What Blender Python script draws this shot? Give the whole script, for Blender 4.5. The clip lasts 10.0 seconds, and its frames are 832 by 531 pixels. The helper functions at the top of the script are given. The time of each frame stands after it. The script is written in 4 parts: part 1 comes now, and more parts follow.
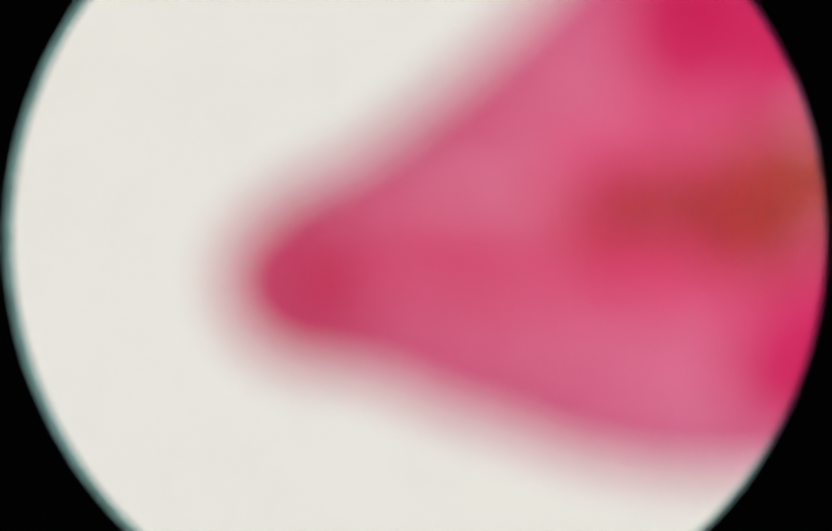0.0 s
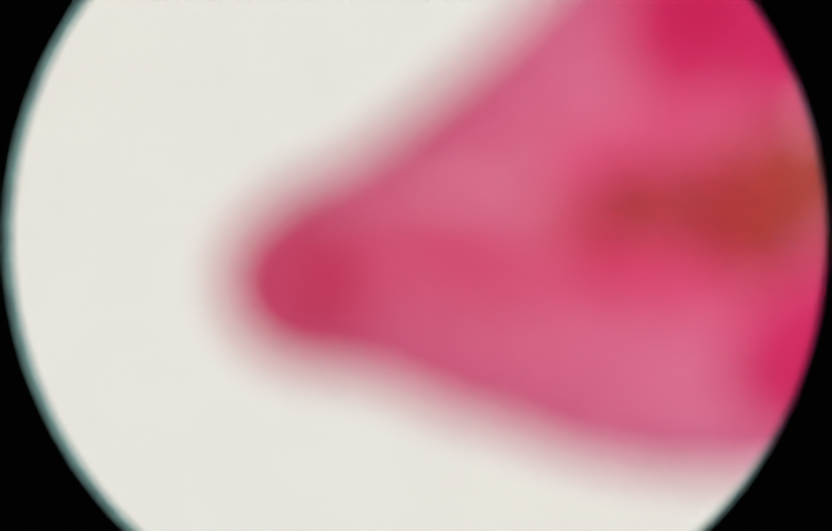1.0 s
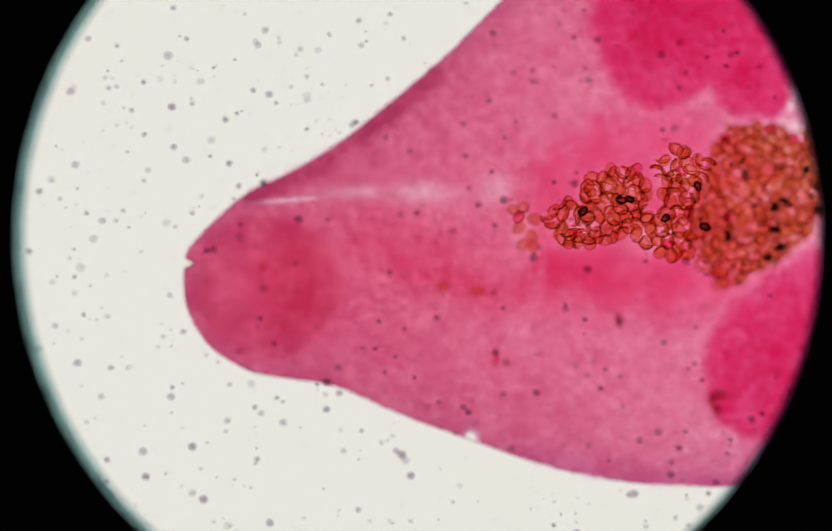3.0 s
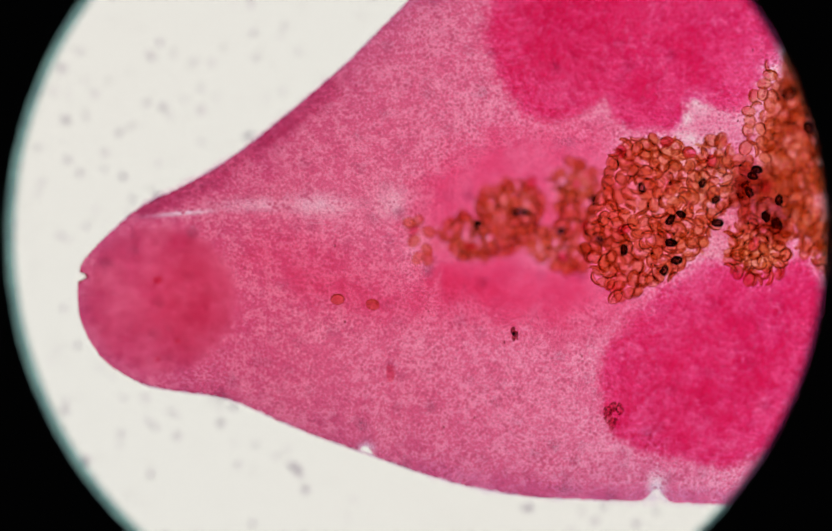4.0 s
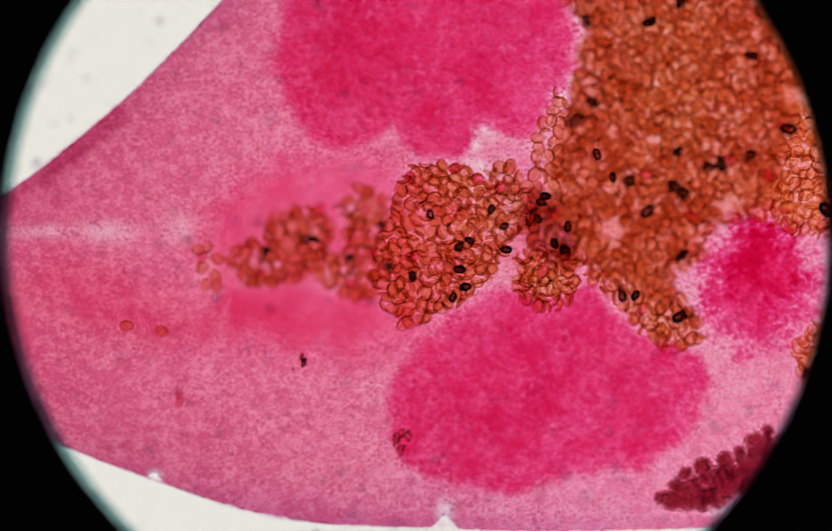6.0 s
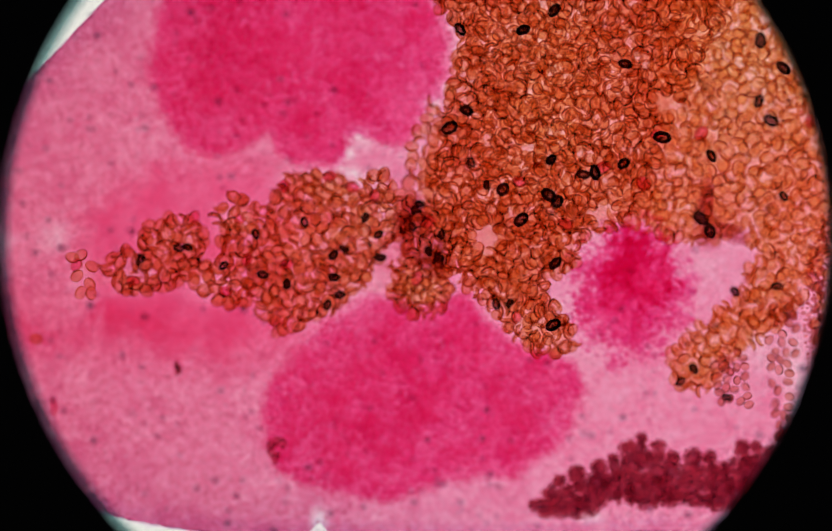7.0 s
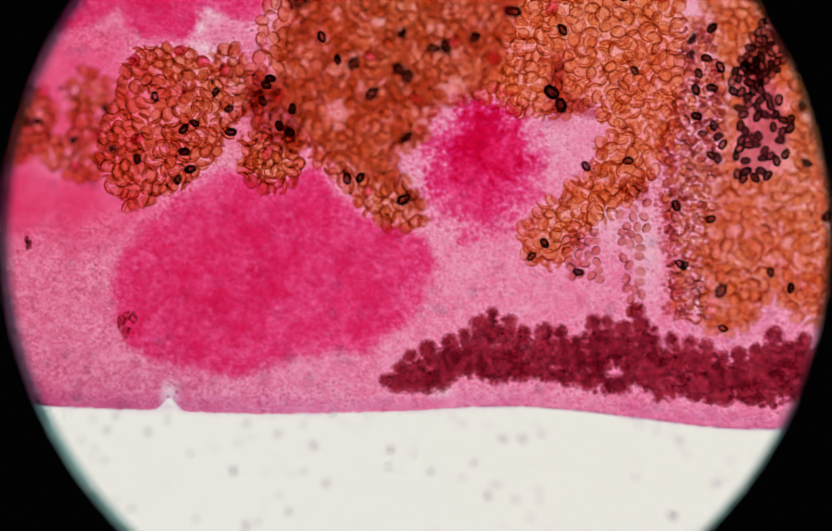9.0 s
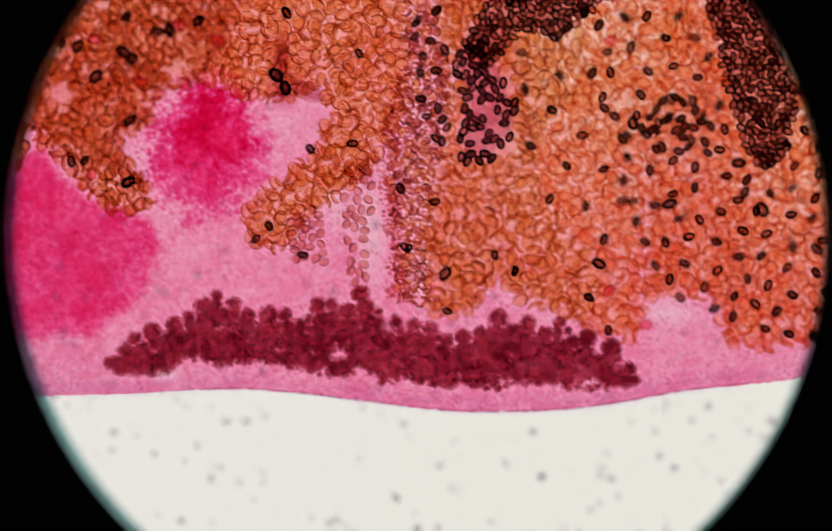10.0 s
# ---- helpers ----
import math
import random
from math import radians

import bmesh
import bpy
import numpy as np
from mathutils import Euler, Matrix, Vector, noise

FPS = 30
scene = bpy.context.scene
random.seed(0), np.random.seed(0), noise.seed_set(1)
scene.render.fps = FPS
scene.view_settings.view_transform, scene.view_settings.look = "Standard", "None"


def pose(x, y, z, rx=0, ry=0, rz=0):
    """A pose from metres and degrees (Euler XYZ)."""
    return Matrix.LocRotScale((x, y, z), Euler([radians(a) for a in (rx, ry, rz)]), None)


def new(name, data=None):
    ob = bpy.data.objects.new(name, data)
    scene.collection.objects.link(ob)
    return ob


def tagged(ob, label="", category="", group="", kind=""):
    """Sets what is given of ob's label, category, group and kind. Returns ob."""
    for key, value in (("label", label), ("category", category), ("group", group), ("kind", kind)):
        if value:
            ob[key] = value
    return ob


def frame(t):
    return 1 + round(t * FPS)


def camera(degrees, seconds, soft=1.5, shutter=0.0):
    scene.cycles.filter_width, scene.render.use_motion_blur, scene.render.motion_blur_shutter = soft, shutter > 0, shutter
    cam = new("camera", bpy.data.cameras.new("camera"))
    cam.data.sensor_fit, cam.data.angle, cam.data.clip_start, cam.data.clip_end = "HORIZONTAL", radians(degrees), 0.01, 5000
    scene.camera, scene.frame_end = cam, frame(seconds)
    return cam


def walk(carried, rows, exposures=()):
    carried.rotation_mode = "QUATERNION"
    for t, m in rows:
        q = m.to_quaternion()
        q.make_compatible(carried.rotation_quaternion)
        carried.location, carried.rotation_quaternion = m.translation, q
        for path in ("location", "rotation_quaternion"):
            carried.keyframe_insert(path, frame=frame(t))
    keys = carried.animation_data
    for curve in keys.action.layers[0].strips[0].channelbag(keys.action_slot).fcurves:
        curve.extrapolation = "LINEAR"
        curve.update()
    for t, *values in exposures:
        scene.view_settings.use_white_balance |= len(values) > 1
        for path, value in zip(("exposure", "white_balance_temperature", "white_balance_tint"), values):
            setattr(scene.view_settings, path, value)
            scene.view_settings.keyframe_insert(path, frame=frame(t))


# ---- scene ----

# Everything is built a thousand times enlarged: one metre here is one millimetre on the slide.
S = 0.0014           # one step of the specimen's plan
EYE = 30.0           # distance from the lens to the plane that it sees sharply

# ---- camera ----
cam = camera(4.191, 10.0, soft=1.2, shutter=0.25)
cam.data.dof.use_dof = True
cam.data.dof.focus_distance = EYE
cam.data.dof.aperture_fstop = 0.0586
walk(cam, [(0, pose(0, 0, EYE)), (10, pose(0, 0, EYE))])

# ---- light: a dim room, and the microscope's lamp (built below) ----
scene.cycles.transparent_max_bounces = 128
world = bpy.data.worlds.new("dim_room")
world.use_nodes = True
world.node_tree.nodes["Background"].inputs[0].default_value = (0.5, 0.5, 0.52, 1)
world.node_tree.nodes["Background"].inputs[1].default_value = 0.03
scene.world = world


# ---- materials ----
def graph(name):
    m = bpy.data.materials.new(name)
    m.use_nodes = True
    m.node_tree.nodes.clear()
    out = m.node_tree.nodes.new("ShaderNodeOutputMaterial")

    def node(kind, **values):
        n = m.node_tree.nodes.new(kind)
        for key, value in values.items():
            key = key.replace("_", " ")
            for s in n.inputs:
                if s.name == key:
                    if hasattr(value, "is_output"):
                        m.node_tree.links.new(value, s)
                    else:
                        s.default_value = value
                    break
        return n

    return m, out, node, m.node_tree.links


def mixed(node, links, factor, a, b, blend="MIX"):
    n = node("ShaderNodeMix")
    n.data_type, n.blend_type = "RGBA", blend
    for slot, value in ((0, factor), (6, a), (7, b)):
        if hasattr(value, "is_output"):
            links.new(value, n.inputs[slot])
        elif slot:
            n.inputs[slot].default_value = (*value, 1)
        else:
            n.inputs[0].default_value = value
    return n.outputs[2]


def ramp(node, links, value, low, high):
    n = node("ShaderNodeMapRange", From_Min=low, From_Max=high)
    links.new(value, n.inputs[0])
    return n.outputs[0]


def noise_of(node, links, where, scale, detail=3.0, rough=0.6):
    n = node("ShaderNodeTexNoise", Scale=scale, Detail=detail, Roughness=rough)
    links.new(where, n.inputs["Vector"])
    return n.outputs["Fac"]


def stained(name, thin, dense, scales=((9, 0.35), (60, 0.35), (190, 0.3)), spread=(0.4, 0.6), island=0.0, feather=0.0, ragged=0.0, rag_scales=(40, 150), flecks=0.0):
    """Stained tissue that lets light through: each wall tints it between thin and dense, by noise at several scales.
    feather: the tint fades out over so many steps of the plan where the organ thins towards its edge; ragged: how unevenly."""
    m, out, node, links = graph(name)
    flat = node("ShaderNodeMapping", Scale=(1.0, 1.0, 0.2))
    links.new(node("ShaderNodeTexCoord").outputs["Object"], flat.inputs["Vector"])
    where = flat.outputs[0]

    def sums(parts):
        total = None
        for scale, weight in parts:
            n = node("ShaderNodeMath")
            n.operation = "MULTIPLY_ADD"
            links.new(noise_of(node, links, where, scale), n.inputs[0])
            n.inputs[1].default_value = weight
            if total is None:
                n.inputs[2].default_value = 0
            else:
                links.new(total, n.inputs[2])
            total = n.outputs[0]
        return total

    colour = mixed(node, links, ramp(node, links, sums(scales), *spread), thin, dense) if scales else None
    if flecks:
        spot = node("ShaderNodeMath")
        spot.operation = "MULTIPLY"
        links.new(ramp(node, links, noise_of(node, links, where, 48.0, 4.0, 0.75), 0.5, 0.59), spot.inputs[0])
        links.new(ramp(node, links, noise_of(node, links, where, 10.0, 3.0, 0.6), 0.44, 0.6), spot.inputs[1])
        pale = node("ShaderNodeMath")
        pale.operation = "MULTIPLY"
        links.new(spot.outputs[0], pale.inputs[0])
        pale.inputs[1].default_value = flecks
        colour = mixed(node, links, pale.outputs[0], colour, (1.0, 0.84, 0.92))
    if island:
        own = node("ShaderNodeNewGeometry").outputs["Random Per Island"]
        other = node("ShaderNodeObjectInfo").outputs["Random"]
        add = node("ShaderNodeMath")
        add.operation = "ADD"
        links.new(own, add.inputs[0])
        links.new(other, add.inputs[1])
        wrap = node("ShaderNodeMath")
        wrap.operation = "FRACT"
        links.new(add.outputs[0], wrap.inputs[0])
        lift = tuple(c ** (1 + island) for c in dense)
        varied = mixed(node, links, wrap.outputs[0], thin, lift)
        colour = mixed(node, links, 0.5, colour, varied) if scales else varied
    if feather:
        depth = node("ShaderNodeAttribute")
        depth.attribute_name = "inward"
        uneven = node("ShaderNodeMath")
        uneven.operation = "MULTIPLY_ADD"
        links.new(sums(((rag_scales[0], 0.5), (rag_scales[1], 0.5))), uneven.inputs[0])
        uneven.inputs[1].default_value = ragged * 2.5
        uneven.inputs[2].default_value = -ragged * 1.25
        deep = node("ShaderNodeMath")
        deep.operation = "ADD"
        links.new(depth.outputs["Fac"], deep.inputs[0])
        links.new(uneven.outputs[0], deep.inputs[1])
        colour = mixed(node, links, ramp(node, links, deep.outputs[0], 0.0, feather), (1, 1, 1), colour)
    clear = node("ShaderNodeBsdfTransparent")
    links.new(colour, clear.inputs[0])
    links.new(clear.outputs[0], out.inputs[0])
    return m


def body_material(name, contrast, grains):
    """The fluke's body wall: dense stain in the head, paler further back and where it is thin, mottled and granular."""
    m, out, node, links = graph(name)
    where = node("ShaderNodeTexCoord").outputs["Object"]

    def maths(kind, a, b, c=0.0):
        n = node("ShaderNodeMath")
        n.operation = kind
        for slot, value in enumerate((a, b, c)):
            if hasattr(value, "is_output"):
                links.new(value, n.inputs[slot])
            else:
                n.inputs[slot].default_value = value
        return n.outputs[0]

    split = node("ShaderNodeSeparateXYZ")
    links.new(where, split.inputs[0])
    wide = noise_of(node, links, where, 3.0, 2.0)
    back = ramp(node, links, maths("MULTIPLY_ADD", wide, 0.7, split.outputs[0]), -0.15, 1.25)
    mottle = noise_of(node, links, where, 42.0, 5.0, 0.72)
    fine = noise_of(node, links, where, 140.0, 3.0, 0.6)
    rough = node("ShaderNodeAttribute")
    rough.attribute_name = "granular"
    rough = rough.outputs["Fac"]
    broad = noise_of(node, links, where, 9.0, 5.0, 0.68)
    small = maths("ADD", maths("MULTIPLY_ADD", fine, 1.0, -0.5), maths("MULTIPLY_ADD", mottle, 0.95, -0.475))
    total = maths("MULTIPLY_ADD", broad, 0.5, maths("MULTIPLY", small, maths("MULTIPLY_ADD", rough, 0.8, 0.2)))
    grain = ramp(node, links, total, 0.25 - contrast, 0.25 + contrast)
    colour = mixed(node, links, back, mixed(node, links, grain, HEAD_THIN, HEAD_DENSE), mixed(node, links, grain, REAR_THIN, REAR_DENSE))
    thin = node("ShaderNodeAttribute")
    thin.attribute_name = "thinness"
    gap = ramp(node, links, maths("MULTIPLY_ADD", mottle, 1.1, maths("ADD", thin.outputs["Fac"], -0.56)), 0.08, 0.85)
    colour = mixed(node, links, gap, colour, (1.0, 0.87, 0.94))
    if grains:
        cells = node("ShaderNodeTexVoronoi", Scale=84.0)
        links.new(where, cells.inputs["Vector"])
        patchy = ramp(node, links, noise_of(node, links, where, 24.0, 4.0, 0.7), 0.38, 0.66)
        near = maths("SUBTRACT", maths("MULTIPLY_ADD", patchy, 0.42, 0.12), cells.outputs["Distance"])
        spots = maths("MULTIPLY", ramp(node, links, near, -0.08, 0.2), rough)
        colour = mixed(node, links, maths("MULTIPLY", spots, grains), colour, GRANULE)
    margin = node("ShaderNodeAttribute")
    margin.attribute_name = "margin"
    mauve = maths("MULTIPLY", margin.outputs["Fac"], ramp(node, links, maths("MULTIPLY_ADD", broad, 0.7, maths("MULTIPLY", mottle, 0.3)), 0.2, 0.6))
    colour = mixed(node, links, mauve, colour, mixed(node, links, 1.0, colour, MARGIN, "MULTIPLY"))
    clear = node("ShaderNodeBsdfTransparent")
    links.new(colour, clear.inputs[0])
    links.new(clear.outputs[0], out.inputs[0])
    return m


def glass_material(name, tint, ior=1.2):
    m, out, node, links = graph(name)
    clear = node("ShaderNodeBsdfTransparent", Color=(*tint, 1))
    shine = node("ShaderNodeBsdfGlossy", Roughness=0.02)
    both = node("ShaderNodeMixShader")
    links.new(node("ShaderNodeFresnel", IOR=ior).outputs[0], both.inputs[0])
    links.new(clear.outputs[0], both.inputs[1])
    links.new(shine.outputs[0], both.inputs[2])
    links.new(both.outputs[0], out.inputs[0])
    return m


def solid(name, colour, rough, metal=0.0, scale=20.0):
    m, out, node, links = graph(name)
    where = node("ShaderNodeTexCoord").outputs["Object"]
    grain = noise_of(node, links, where, scale)
    b = node("ShaderNodeBsdfPrincipled", Roughness=rough, Metallic=metal)
    links.new(mixed(node, links, grain, tuple(c * 0.7 for c in colour), tuple(c * 1.3 for c in colour)), b.inputs["Base Color"])
    links.new(b.outputs[0], out.inputs[0])
    return m


def lamp_material(colour, strength):
    """The frosted lamp lens, a little uneven as frosted glass is."""
    m, out, node, links = graph("lamp_glow")
    where = node("ShaderNodeTexCoord").outputs["Object"]
    uneven = ramp(node, links, noise_of(node, links, where, 0.9, 2.0), 0.3, 0.7)
    e = node("ShaderNodeEmission", Strength=strength)
    links.new(mixed(node, links, uneven, colour, (colour[0] * 1.02, colour[1] * 0.985, colour[2] * 0.97)), e.inputs[0])
    links.new(e.outputs[0], out.inputs[0])
    return m


HEAD_THIN, HEAD_DENSE = (0.97, 0.525, 0.655), (0.84, 0.225, 0.42)
REAR_THIN, REAR_DENSE = (1.0, 0.67, 0.82), (0.97, 0.39, 0.6)
MARGIN = (0.84, 0.82, 0.9)
GRANULE = (0.77, 0.22, 0.4)
BODY = body_material("stained_lower_wall", 0.1, 0.9)
BACK = body_material("stained_upper_wall", 0.34, 0.0)
FOLD = stained("fold_stain", (0.96, 0.82, 0.89), (0.82, 0.55, 0.69), feather=24.0, ragged=12.0)
CUTICLE = stained("cuticle_stain", (0.95, 0.86, 0.92), (0.82, 0.66, 0.78), ((40, 0.6), (120, 0.4)), (0.42, 0.58))
SUCKER = stained("sucker_stain", (0.98, 0.86, 0.9), (0.9, 0.66, 0.75), ((7, 0.5), (30, 0.3), (120, 0.2)), (0.4, 0.6), feather=20.0, ragged=8.0)
SUCKER_CUP = stained("sucker_cup_stain", (0.99, 0.84, 0.88), (0.95, 0.72, 0.8), feather=85.0, ragged=14.0, rag_scales=(6, 30))
VENTRAL = stained("ventral_sucker_stain", (1.0, 0.75, 0.86), (1.0, 0.64, 0.79), ((12, 0.7), (60, 0.3)), feather=70.0, ragged=40.0, rag_scales=(8, 30))
CORD = stained("gut_stain", (1.0, 0.88, 0.93), (0.975, 0.75, 0.84), ((9, 0.6), (60, 0.4)), feather=60.0, ragged=24.0, rag_scales=(7, 30))
TESTIS = stained("testis_stain", (0.985, 0.6, 0.79), (0.91, 0.26, 0.55), ((3.5, 0.2), (14, 0.2), (60, 0.25), (170, 0.35)), (0.445, 0.555), feather=26.0, ragged=34.0, rag_scales=(12, 80), flecks=0.7)
TESTIS_CORE = stained("testis_core_stain", (0.99, 0.9, 0.945), (0.92, 0.58, 0.77), ((5, 0.4), (22, 0.3), (110, 0.3)), (0.43, 0.57), feather=120.0, ragged=140.0, rag_scales=(6, 40), flecks=0.4)
OVARY = stained("ovary_stain", (0.99, 0.7, 0.85), (0.93, 0.34, 0.66), ((9, 0.45), (40, 0.3), (110, 0.25)), (0.42, 0.57), feather=50.0, ragged=150.0, rag_scales=(12, 75), flecks=0.45)
GLAND = stained("gland_stain", (1.0, 0.96, 0.97), (0.97, 0.89, 0.9), ((20, 0.5), (90, 0.5)), feather=40.0, ragged=20.0)
SMUDGE = stained("smudge_stain", (0.9, 0.64, 0.68), (0.72, 0.42, 0.48), ((20, 0.4), (90, 0.6)), feather=30.0, ragged=30.0)
CRIMSON = stained("crimson_stain", (0.97, 0.72, 0.79), (0.9, 0.54, 0.65), ((60, 1.0),), feather=4.0, ragged=3.0)
CRUMB = stained("gland_crumb_stain", (0.96, 0.83, 0.8), (0.83, 0.6, 0.59), (), island=0.3)
UTERUS = stained("uterus_wall", (1.0, 0.97, 0.96), (0.98, 0.92, 0.9), ((14, 0.5), (60, 0.5)))
YOLK = stained("yolk_stain", (0.985, 0.93, 0.94), (0.93, 0.79, 0.83), ((70, 0.4), (200, 0.6)), (0.42, 0.58), feather=0.6, ragged=0.3, rag_scales=(70, 200))
YOLK_MASS = stained("yolk_mass_stain", (0.64, 0.3, 0.35), (0.41, 0.12, 0.18), ((9, 0.3), (40, 0.4), (130, 0.3)), (0.44, 0.56), feather=10.0, ragged=14.0, rag_scales=(45, 130), flecks=0.3)
TEGUMENT = stained("tegument_stain", (0.995, 0.96, 0.985), (0.94, 0.87, 0.95), ((12, 0.4), (60, 0.6)), feather=18.0, ragged=18.0)
# egg rims: brown shell wall, darkened for the outline refraction would give
EGG = stained("egg_shell", (0.968, 0.893, 0.765), (0.92, 0.795, 0.635), (), island=0.2)
BROWN_EGG = stained("brown_egg_shell", (0.975, 0.9, 0.795), (0.935, 0.815, 0.67), (), island=0.25)
BROWN_RIM = stained("brown_egg_wall_outline", (0.9, 0.73, 0.58), (0.74, 0.52, 0.39), (), island=0.2)
GOLDEN_EGG = stained("golden_egg_shell", (0.985, 0.92, 0.8), (0.955, 0.86, 0.695), (), island=0.2)
GOLDEN_RIM = stained("golden_egg_wall_outline", (0.9, 0.73, 0.56), (0.77, 0.56, 0.4), (), island=0.2)
RIPE_EGG = stained("ripe_egg_shell", (0.86, 0.73, 0.7), (0.62, 0.48, 0.48), (), island=0.3)
RIPE_RIM = stained("ripe_egg_wall_outline", (0.78, 0.62, 0.6), (0.55, 0.41, 0.41), (), island=0.2)
ORANGE_EGG = stained("orange_egg_shell", (0.998, 0.922, 0.84), (0.985, 0.86, 0.745), (), island=0.2)
ORANGE_RIM = stained("orange_egg_wall_outline", (0.94, 0.77, 0.63), (0.84, 0.62, 0.47), (), island=0.2)
EGG_RIM = stained("egg_wall_outline", (0.875, 0.665, 0.515), (0.725, 0.485, 0.35), (), island=0.2)
PALE_EGG = stained("pale_egg_shell", (0.95, 0.83, 0.77), (0.87, 0.69, 0.63), (), island=0.25)
PALE_RIM = stained("pale_egg_wall_outline", (0.74, 0.42, 0.42), (0.55, 0.28, 0.29), (), island=0.2)
COIL = stained("coil_stain", (0.99, 0.905, 0.785), (0.965, 0.83, 0.675), ((14, 0.3), (60, 0.4), (130, 0.3)), (0.42, 0.58), feather=22.0, ragged=10.0)
PALE_COIL = stained("pale_coil_stain", (0.99, 0.95, 0.88), (0.965, 0.89, 0.79), ((14, 0.3), (60, 0.4), (130, 0.3)), (0.42, 0.58), feather=22.0, ragged=14.0)
DENSE_COIL = stained("dense_coil_stain", (0.975, 0.875, 0.765), (0.93, 0.78, 0.63), ((14, 0.3), (60, 0.4), (130, 0.3)), (0.42, 0.58), feather=22.0, ragged=10.0)
DARK_COIL = stained("dark_coil_stain", (0.86, 0.72, 0.68), (0.68, 0.52, 0.5), ((14, 0.3), (60, 0.4), (130, 0.3)), (0.42, 0.58), feather=12.0, ragged=14.0)
MAUVE_COIL = stained("mauve_coil_stain", (0.93, 0.84, 0.89), (0.83, 0.7, 0.79), ((14, 0.5), (60, 0.5)), feather=14.0, ragged=8.0)
RED_EGG = stained("red_egg_shell", (0.98, 0.68, 0.76), (0.93, 0.5, 0.62), (), island=0.2)
DARK_EGG = stained("dark_egg_shell", (0.79, 0.66, 0.65), (0.4, 0.3, 0.33), (), island=0.3)
DARK_RIM = stained("dark_egg_wall_outline", (0.46, 0.33, 0.35), (0.24, 0.16, 0.19), (), island=0.2)
GRIT = stained("grit", (0.72, 0.5, 0.52), (0.42, 0.22, 0.27), ((110, 1.0),), (0.44, 0.56))
CRYSTAL = stained("crystal", (0.9, 0.8, 0.78), (0.62, 0.46, 0.45), ((90, 0.6), (200, 0.4)), (0.46, 0.54))
SPECK = stained("speck_grey", (0.84, 0.8, 0.81), (0.5, 0.45, 0.47), (), island=0.2)
DUST = stained("dust_film", (0.92, 0.89, 0.92), (0.66, 0.61, 0.68), (), island=0.2)
DUST_RIM = stained("dust_core", (0.9, 0.87, 0.9), (0.46, 0.41, 0.48), (), island=0.2)
GLASS = glass_material("slide_glass", (0.985, 0.99, 0.985), 1.15)
COVER = glass_material("cover_glass", (0.99, 0.995, 0.99), 1.15)
BLACK = solid("black_paint", (0.006, 0.006, 0.009), 0.6)
LIP = stained("lip_edge", (0.5, 0.66, 0.66), (0.42, 0.57, 0.58), ((4, 1.0),))
METAL = solid("dark_metal", (0.12, 0.12, 0.13), 0.4, 0.9)
GLOW = lamp_material((0.857, 0.833, 0.793), 1.0)


# ---- building helpers ----
def at(px, py):
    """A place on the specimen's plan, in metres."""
    return (px - 784) * S, (500 - py) * S


def mesh_of(name, verts, faces, materials, slots=None, smooth=True):
    me = bpy.data.meshes.new(name)
    me.from_pydata([tuple(v) for v in verts], [], faces)
    for m in materials:
        me.materials.append(m)
    if slots is not None:
        me.polygons.foreach_set("material_index", slots)
    if smooth:
        me.polygons.foreach_set("use_smooth", [True] * len(me.polygons))
    me.update()
    return me


def attribute(me, name, values):
    me.attributes.new(name, "FLOAT", "POINT").data.foreach_set("value", np.asarray(values, float))
    return me


def child(name, me, parent, label="", place=None):
    ob = new(name, me)
    ob.parent = parent
    if place is not None:
        ob.matrix_basis = place
    if label:
        ob["label"] = label
    return ob


def curve_through(knots, count):
    """A smooth line through a few knots (Catmull-Rom)."""
    k = np.array(knots, float)
    k = np.vstack([2 * k[0] - k[1], k, 2 * k[-1] - k[-2]])
    out = []
    for u in np.linspace(0, len(knots) - 1.0001, count):
        i, f = int(u), u - int(u)
        a, b, c, d = k[i], k[i + 1], k[i + 2], k[i + 3]
        out.append(0.5 * (2 * b + (c - a) * f + (2 * a - 5 * b + 4 * c - d) * f * f + (3 * b - a - 3 * c + d) * f ** 3))
    return np.array(out)


def inside(poly, x, y):
    p = np.asarray(poly, float)
    q = np.roll(p, -1, 0)
    cross = ((p[:, 1] > y) != (q[:, 1] > y)) & (x < (q[:, 0] - p[:, 0]) * (y - p[:, 1]) / (q[:, 1] - p[:, 1] + 1e-9) + p[:, 0])
    return bool(cross.sum() % 2)


def tube(points, radius, sides=8, flat=1.0, taper=None):
    """Vertices and faces of a tube along points (plan metres, x y z)."""
    verts, faces = [], []
    n = len(points)
    for i, p in enumerate(points):
        d = np.array(points[min(i + 1, n - 1)]) - np.array(points[max(i - 1, 0)])
        d = d / (np.linalg.norm(d) + 1e-9)
        side = np.array([-d[1], d[0], 0.0])
        r = radius * (taper[i] if taper is not None else 1)
        for k in range(sides):
            a = 2 * math.pi * k / sides
            verts.append(np.array(p) + side * r * math.cos(a) + np.array([0, 0, 1]) * r * flat * math.sin(a))
    for i in range(n - 1):
        for k in range(sides):
            faces.append((i * sides + k, i * sides + (k + 1) % sides, (i + 1) * sides + (k + 1) % sides, (i + 1) * sides + k))
    faces.append(tuple(range(sides))[::-1])
    faces.append(tuple((n - 1) * sides + k for k in range(sides)))
    return verts, faces


